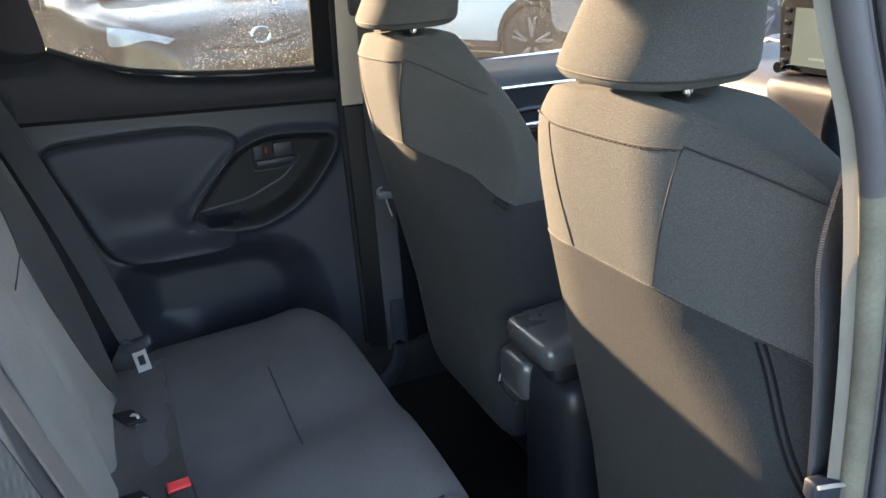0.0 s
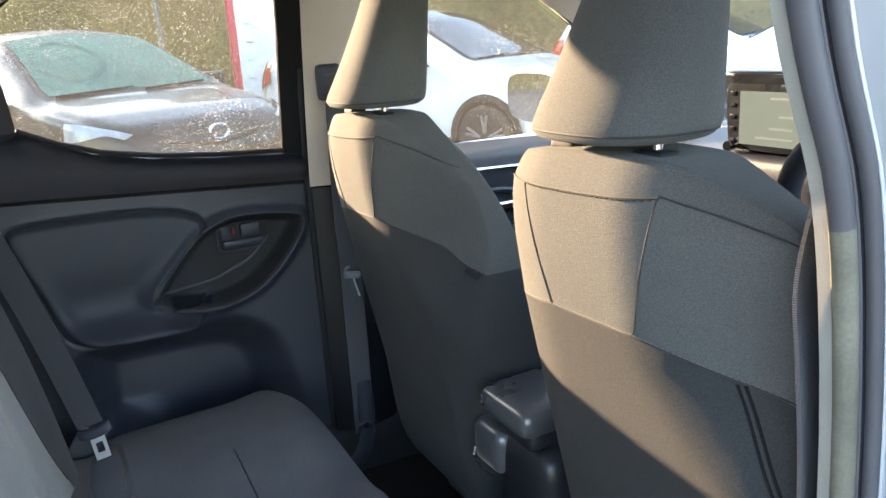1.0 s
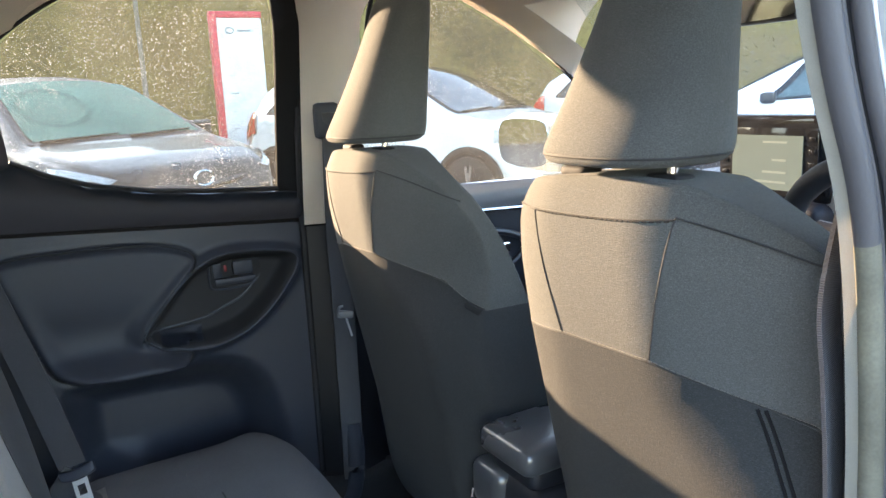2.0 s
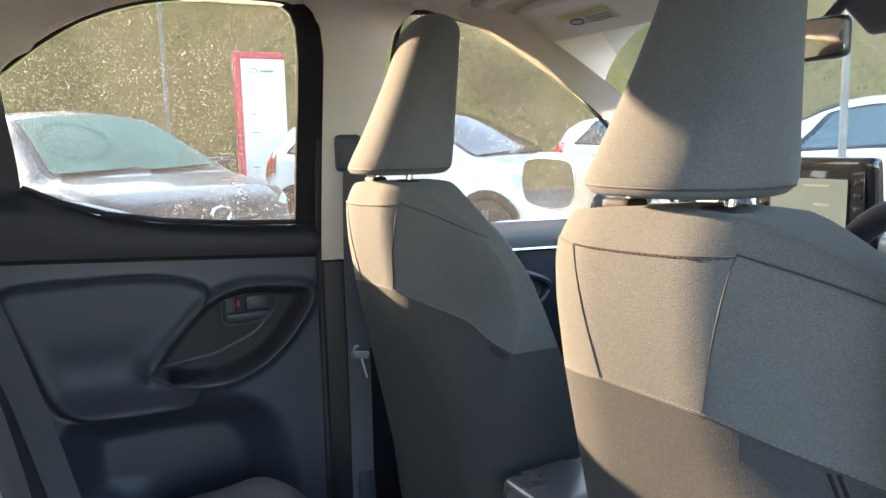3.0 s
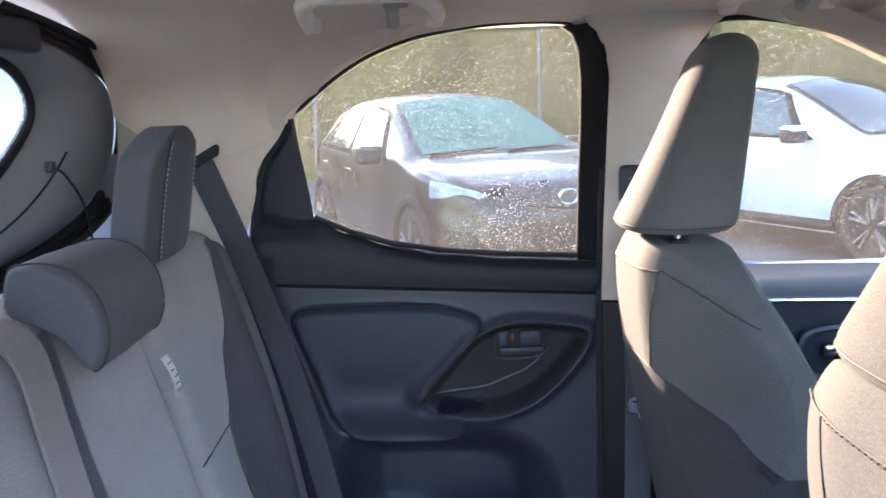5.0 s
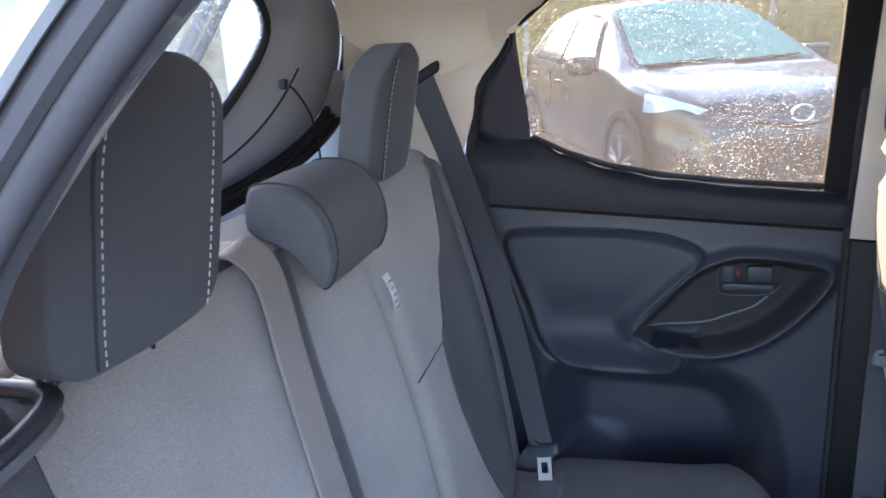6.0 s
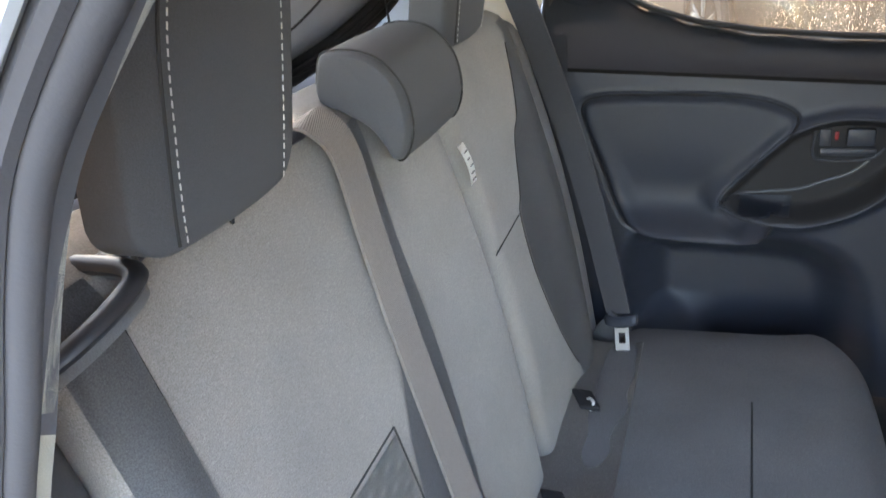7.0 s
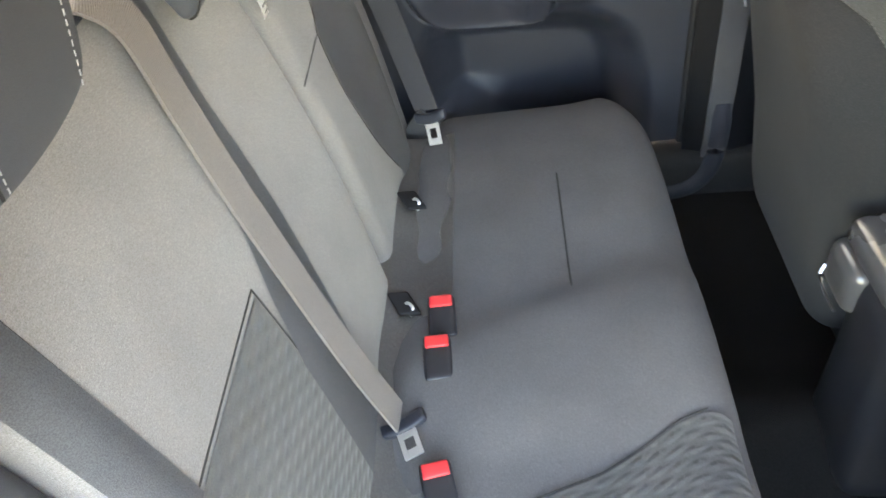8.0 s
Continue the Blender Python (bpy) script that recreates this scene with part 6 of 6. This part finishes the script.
def parked_car(name, label, paint, at, turn, k=1.0, screen=None, trim=None):
    """A small five-door hatchback, its nose towards local +x."""
    c = thing(name, label, "car", "parked cars", at=(at[0], at[1], 0), turn=turn)
    trim = trim or RUBBER
    bm = bmesh.new()
    xs = [-1.97 + 3.94 * q / 90 for q in range(91)]
    gs = [q / 26 for q in range(27)]
    rows = [[bm.verts.new(car_skin(x, g if g else 1e-6, k)) for g in gs] + [bm.verts.new(car_skin(x, -g if g else -1e-6, k)) for g in gs[-2::-1]] for x in xs]
    for r0, r1 in zip(rows, rows[1:]):
        for q in range(len(r0)):
            bm.faces.new((r0[q], r1[q], r1[(q + 1) % len(r0)], r0[(q + 1) % len(r0)]))
    bm.faces.new(rows[0])
    bm.faces.new(rows[-1][::-1])
    bmesh.ops.recalc_face_normals(bm, faces=bm.faces[:])
    part("body", bm, paint, c, angle=50)
    # glazing
    part("windscreen_border", car_patch(1.04, 0.10, -0.71, 0.71, k, 0.004, 14, 16), PLASTIC_GLOSS, c)
    part("windscreen", car_patch(1.00, 0.135, -0.735, 0.735, k, 0.010, 14, 16), screen or CAR_GLASS, c, "pale green misted windscreen" if screen else "")
    part("rear_window", car_patch(-1.50, -1.76, -0.76, 0.76, k, 0.006, 8, 12), CAR_GLASS, c)
    for s in (1, -1):
        part("window_surround", car_patch(0, 0, 0, 0, k, 0.004, 20, 6, lambda u, v: (0.66 - 2.10 * u - (0.42 - 0.70 * u) * v, s * (0.462 + 0.222 * v))), trim, c)
        for u0, u1 in ((0.06, 0.46), (0.50, 0.84), (0.865, 0.96)):
            part("side_window", car_patch(0, 0, 0, 0, k, 0.009, 10, 6, lambda u, v: ((lambda a, b: (0.66 - 2.10 * a - (0.42 - 0.70 * a) * b, s * (0.462 + 0.222 * b)))(u0 + (u1 - u0) * u, 0.08 + 0.84 * v))), CAR_GLASS, c)
        mirror_at = Vector((0.56, s * 0.955, 0.99 * k))
        m = part("door_mirror", rounded((0.075, 0.105, 0.070), 0.045, 10, lambda p: mirror_at + p), PLASTIC_GLOSS, c, "dark door mirror")
        part("mirror_cap", rounded((0.070, 0.100, 0.030), 0.028, 8, lambda p: mirror_at + p + Vector((0.008, 0, 0.048))), paint, m)
        for x in (-0.36, -1.18):
            part("door_handle", rounded((0.085, 0.016, 0.013), 0.01, 5, lambda p: car_skin(x, s * 0.36, k) + p), paint, c)
        part("headlight", car_patch(0, 0, 0, 0, k, 0.012, 12, 6, lambda u, v: (1.50 + 0.36 * u, s * (0.36 + 0.16 * u * u + (0.10 + 0.05 * u) * v))), LAMP_CLEAR, c, "clear headlight")
        part("tail_lamp", car_patch(0, 0, 0, 0, k, 0.020, 8, 8, lambda u, v: (-1.62 - 0.28 * u, s * (0.33 + 0.16 * v))), LAMP_RED, c, "red tail lamp")
        part("sill_cover", tube([car_skin(-1.0 + 1.9 * q / 10, s * 0.05, k) for q in range(11)], 0.05, 8), RUBBER, c)
        # arches and wheels
        for x in (1.26, -1.25):
            w = soft(x, BODY_W)
            ring = [Vector((x + 0.355 * math.cos(a), s * (w + 0.004), 0.31 + 0.355 * math.sin(a))) for a in [math.pi * q / 14 for q in range(15)]]
            part("wheel_arch", tube(ring, 0.034, 8, flat=0.7), RUBBER, c)
            part("arch_liner", tube([(x, s * (w - 0.22), 0.32), (x, s * (w + 0.006), 0.32)], 0.348, 28), MATTE, c)
            wheel_at = part("wheel", tube([(x, s * (w - 0.19), 0.31), (x, s * (w - 0.01), 0.31), (x, s * (w + 0.012), 0.31)], [0.31, 0.31, 0.29], 32), TYRE, c)
            part("rim", tube([(x, s * (w - 0.02), 0.31), (x, s * (w + 0.016), 0.31)], 0.215, 26), RUBBER, wheel_at)
            for q in range(5):
                a = q * 2 * math.pi / 5 + 0.3
                for d in (-0.14, 0.14):
                    part("rim_spoke", tube([(x + 0.05 * math.cos(a), s * (w + 0.022), 0.31 + 0.05 * math.sin(a)), (x + 0.21 * math.cos(a + d), s * (w + 0.018), 0.31 + 0.21 * math.sin(a + d))], 0.014, 6), ALLOY, wheel_at)
    for y0, y1 in ((0.05, 0.58), (-0.62, -0.02)):
        part("wiper", tube([(1.03, y0, 0.995 * k), (0.98, y1, 1.015 * k)], 0.010, 6), RUBBER, c)
    # nose and tail
    part("grille", rounded((0.035, 0.50, 0.115), 0.03, 8, lambda p: (p.x + 1.945 - 0.16 * abs(p.y / 0.5) ** 2, p.y, p.z + 0.42 * k)), PLASTIC_GLOSS, c, "black grille")
    part("grille_bar", tube([(1.80, -0.66, 0.70 * k), (1.93, -0.30, 0.665 * k), (1.965, 0, 0.63 * k), (1.93, 0.30, 0.665 * k), (1.80, 0.66, 0.70 * k)], 0.020, 8), PLASTIC_GLOSS, c, "black nose strip")
    part("badge", tube([(1.972, 0.072 * math.cos(a), 0.70 * k + 0.050 * math.sin(a)) for a in [q * math.pi / 12 for q in range(24)]], 0.010, 6, True), CHROME, c, "chrome oval badge")
    part("number_plate", box((-1.985, -0.26, 0.60), (-1.965, 0.26, 0.71), 0.004), LABEL_WHITE, c, "plain pale plate")
    return c


dark_car = parked_car("parked_hatchback", "dark wet hatchback with misted green windscreen", DARK_PAINT, (0.568, 6.278), -67.2, 0.97, FROST_GLASS)
# steering wheel behind the opaque misted screen, drawn as a darker ring on it
part("wheel_ring", car_patch(0, 0, 0, 0, 0.97, 0.0125, 40, 2, lambda u, v: (0.57 + (0.235 + 0.045 * v) * math.cos(2 * math.pi * u), -0.868 + (0.090 + 0.017 * v) * math.sin(2 * math.pi * u))), WHEEL_TINT, dark_car, "darker ring standing for the steering wheel behind the misted screen")
parked_car("parked_hatchback", "white hatchback parked beside the sign", WHITE_PAINT, (4.003, 6.506), -65.4, 1.0, PALE_SCREEN)
parked_car("parked_hatchback", "white hatchback parked further along the row", WHITE_PAINT, (8.97, 7.9), -66, 1.0, PALE_SCREEN)
parked_car("parked_hatchback", "white hatchback seen beyond the windscreen", WHITE_PAINT, (7.93, 4.45), 126, 1.0, PALE_SCREEN)

sign = thing("sign_totem", "white sign panel with a red border and small print", "sign", at=(0, 0, 0))
part("panel", box((2.60, 9.0, 0.15), (3.16, 9.10, 2.20), 0.01), SIGN_WHITE, sign)
part("red_edge", box((2.52, 8.985, 0.15), (2.60, 9.11, 2.28), 0.006), SIGN_RED, sign, "red edge")
part("red_edge", box((2.602, 8.985, 2.202), (3.16, 9.11, 2.28), 0.006), SIGN_RED, sign)
part("emblem", tube([(2.75 + 0.05 * math.cos(a), 8.99, 2.05 + 0.035 * math.sin(a)) for a in [q * math.pi / 8 for q in range(16)]], 0.008, 6, True), SIGN_GREY, sign, "small grey oval mark")
part("print_bar", box((2.84, 8.992, 2.035), (3.02, 8.999, 2.06), 0), SIGN_GREY, sign)
for k in range(5):
    part("print_bar", box((2.70, 8.992, 1.72 - 0.22 * k), (2.74 + 0.03 * (k % 3), 8.999, 1.735 - 0.22 * k), 0), SIGN_GREY, sign)
part("plinth", box((2.50, 8.95, 0.0), (3.18, 9.15, 0.16), 0.01), SIGN_GREY, sign)

for x, y, h, lab in ((2.42, 14.0, 4.2, "grey lamp post in front of the bank"), (-1.85, 14.2, 4.0, "grey post in front of the bank"), (6.54, 3.58, 4.5, "grey lamp post beyond the windscreen")):
    p = thing("lamp_post", lab, "post", "posts")
    part("pole", tube([(x, y, 0), (x, y, 1.2), (x, y, h)], [0.06, 0.045, 0.035] if x < 5 else [0.04, 0.034, 0.030], 12), POLE, p)
    part("pole_base", tube([(x, y, 0), (x, y, 0.12)], 0.12, 12), POLE, p)
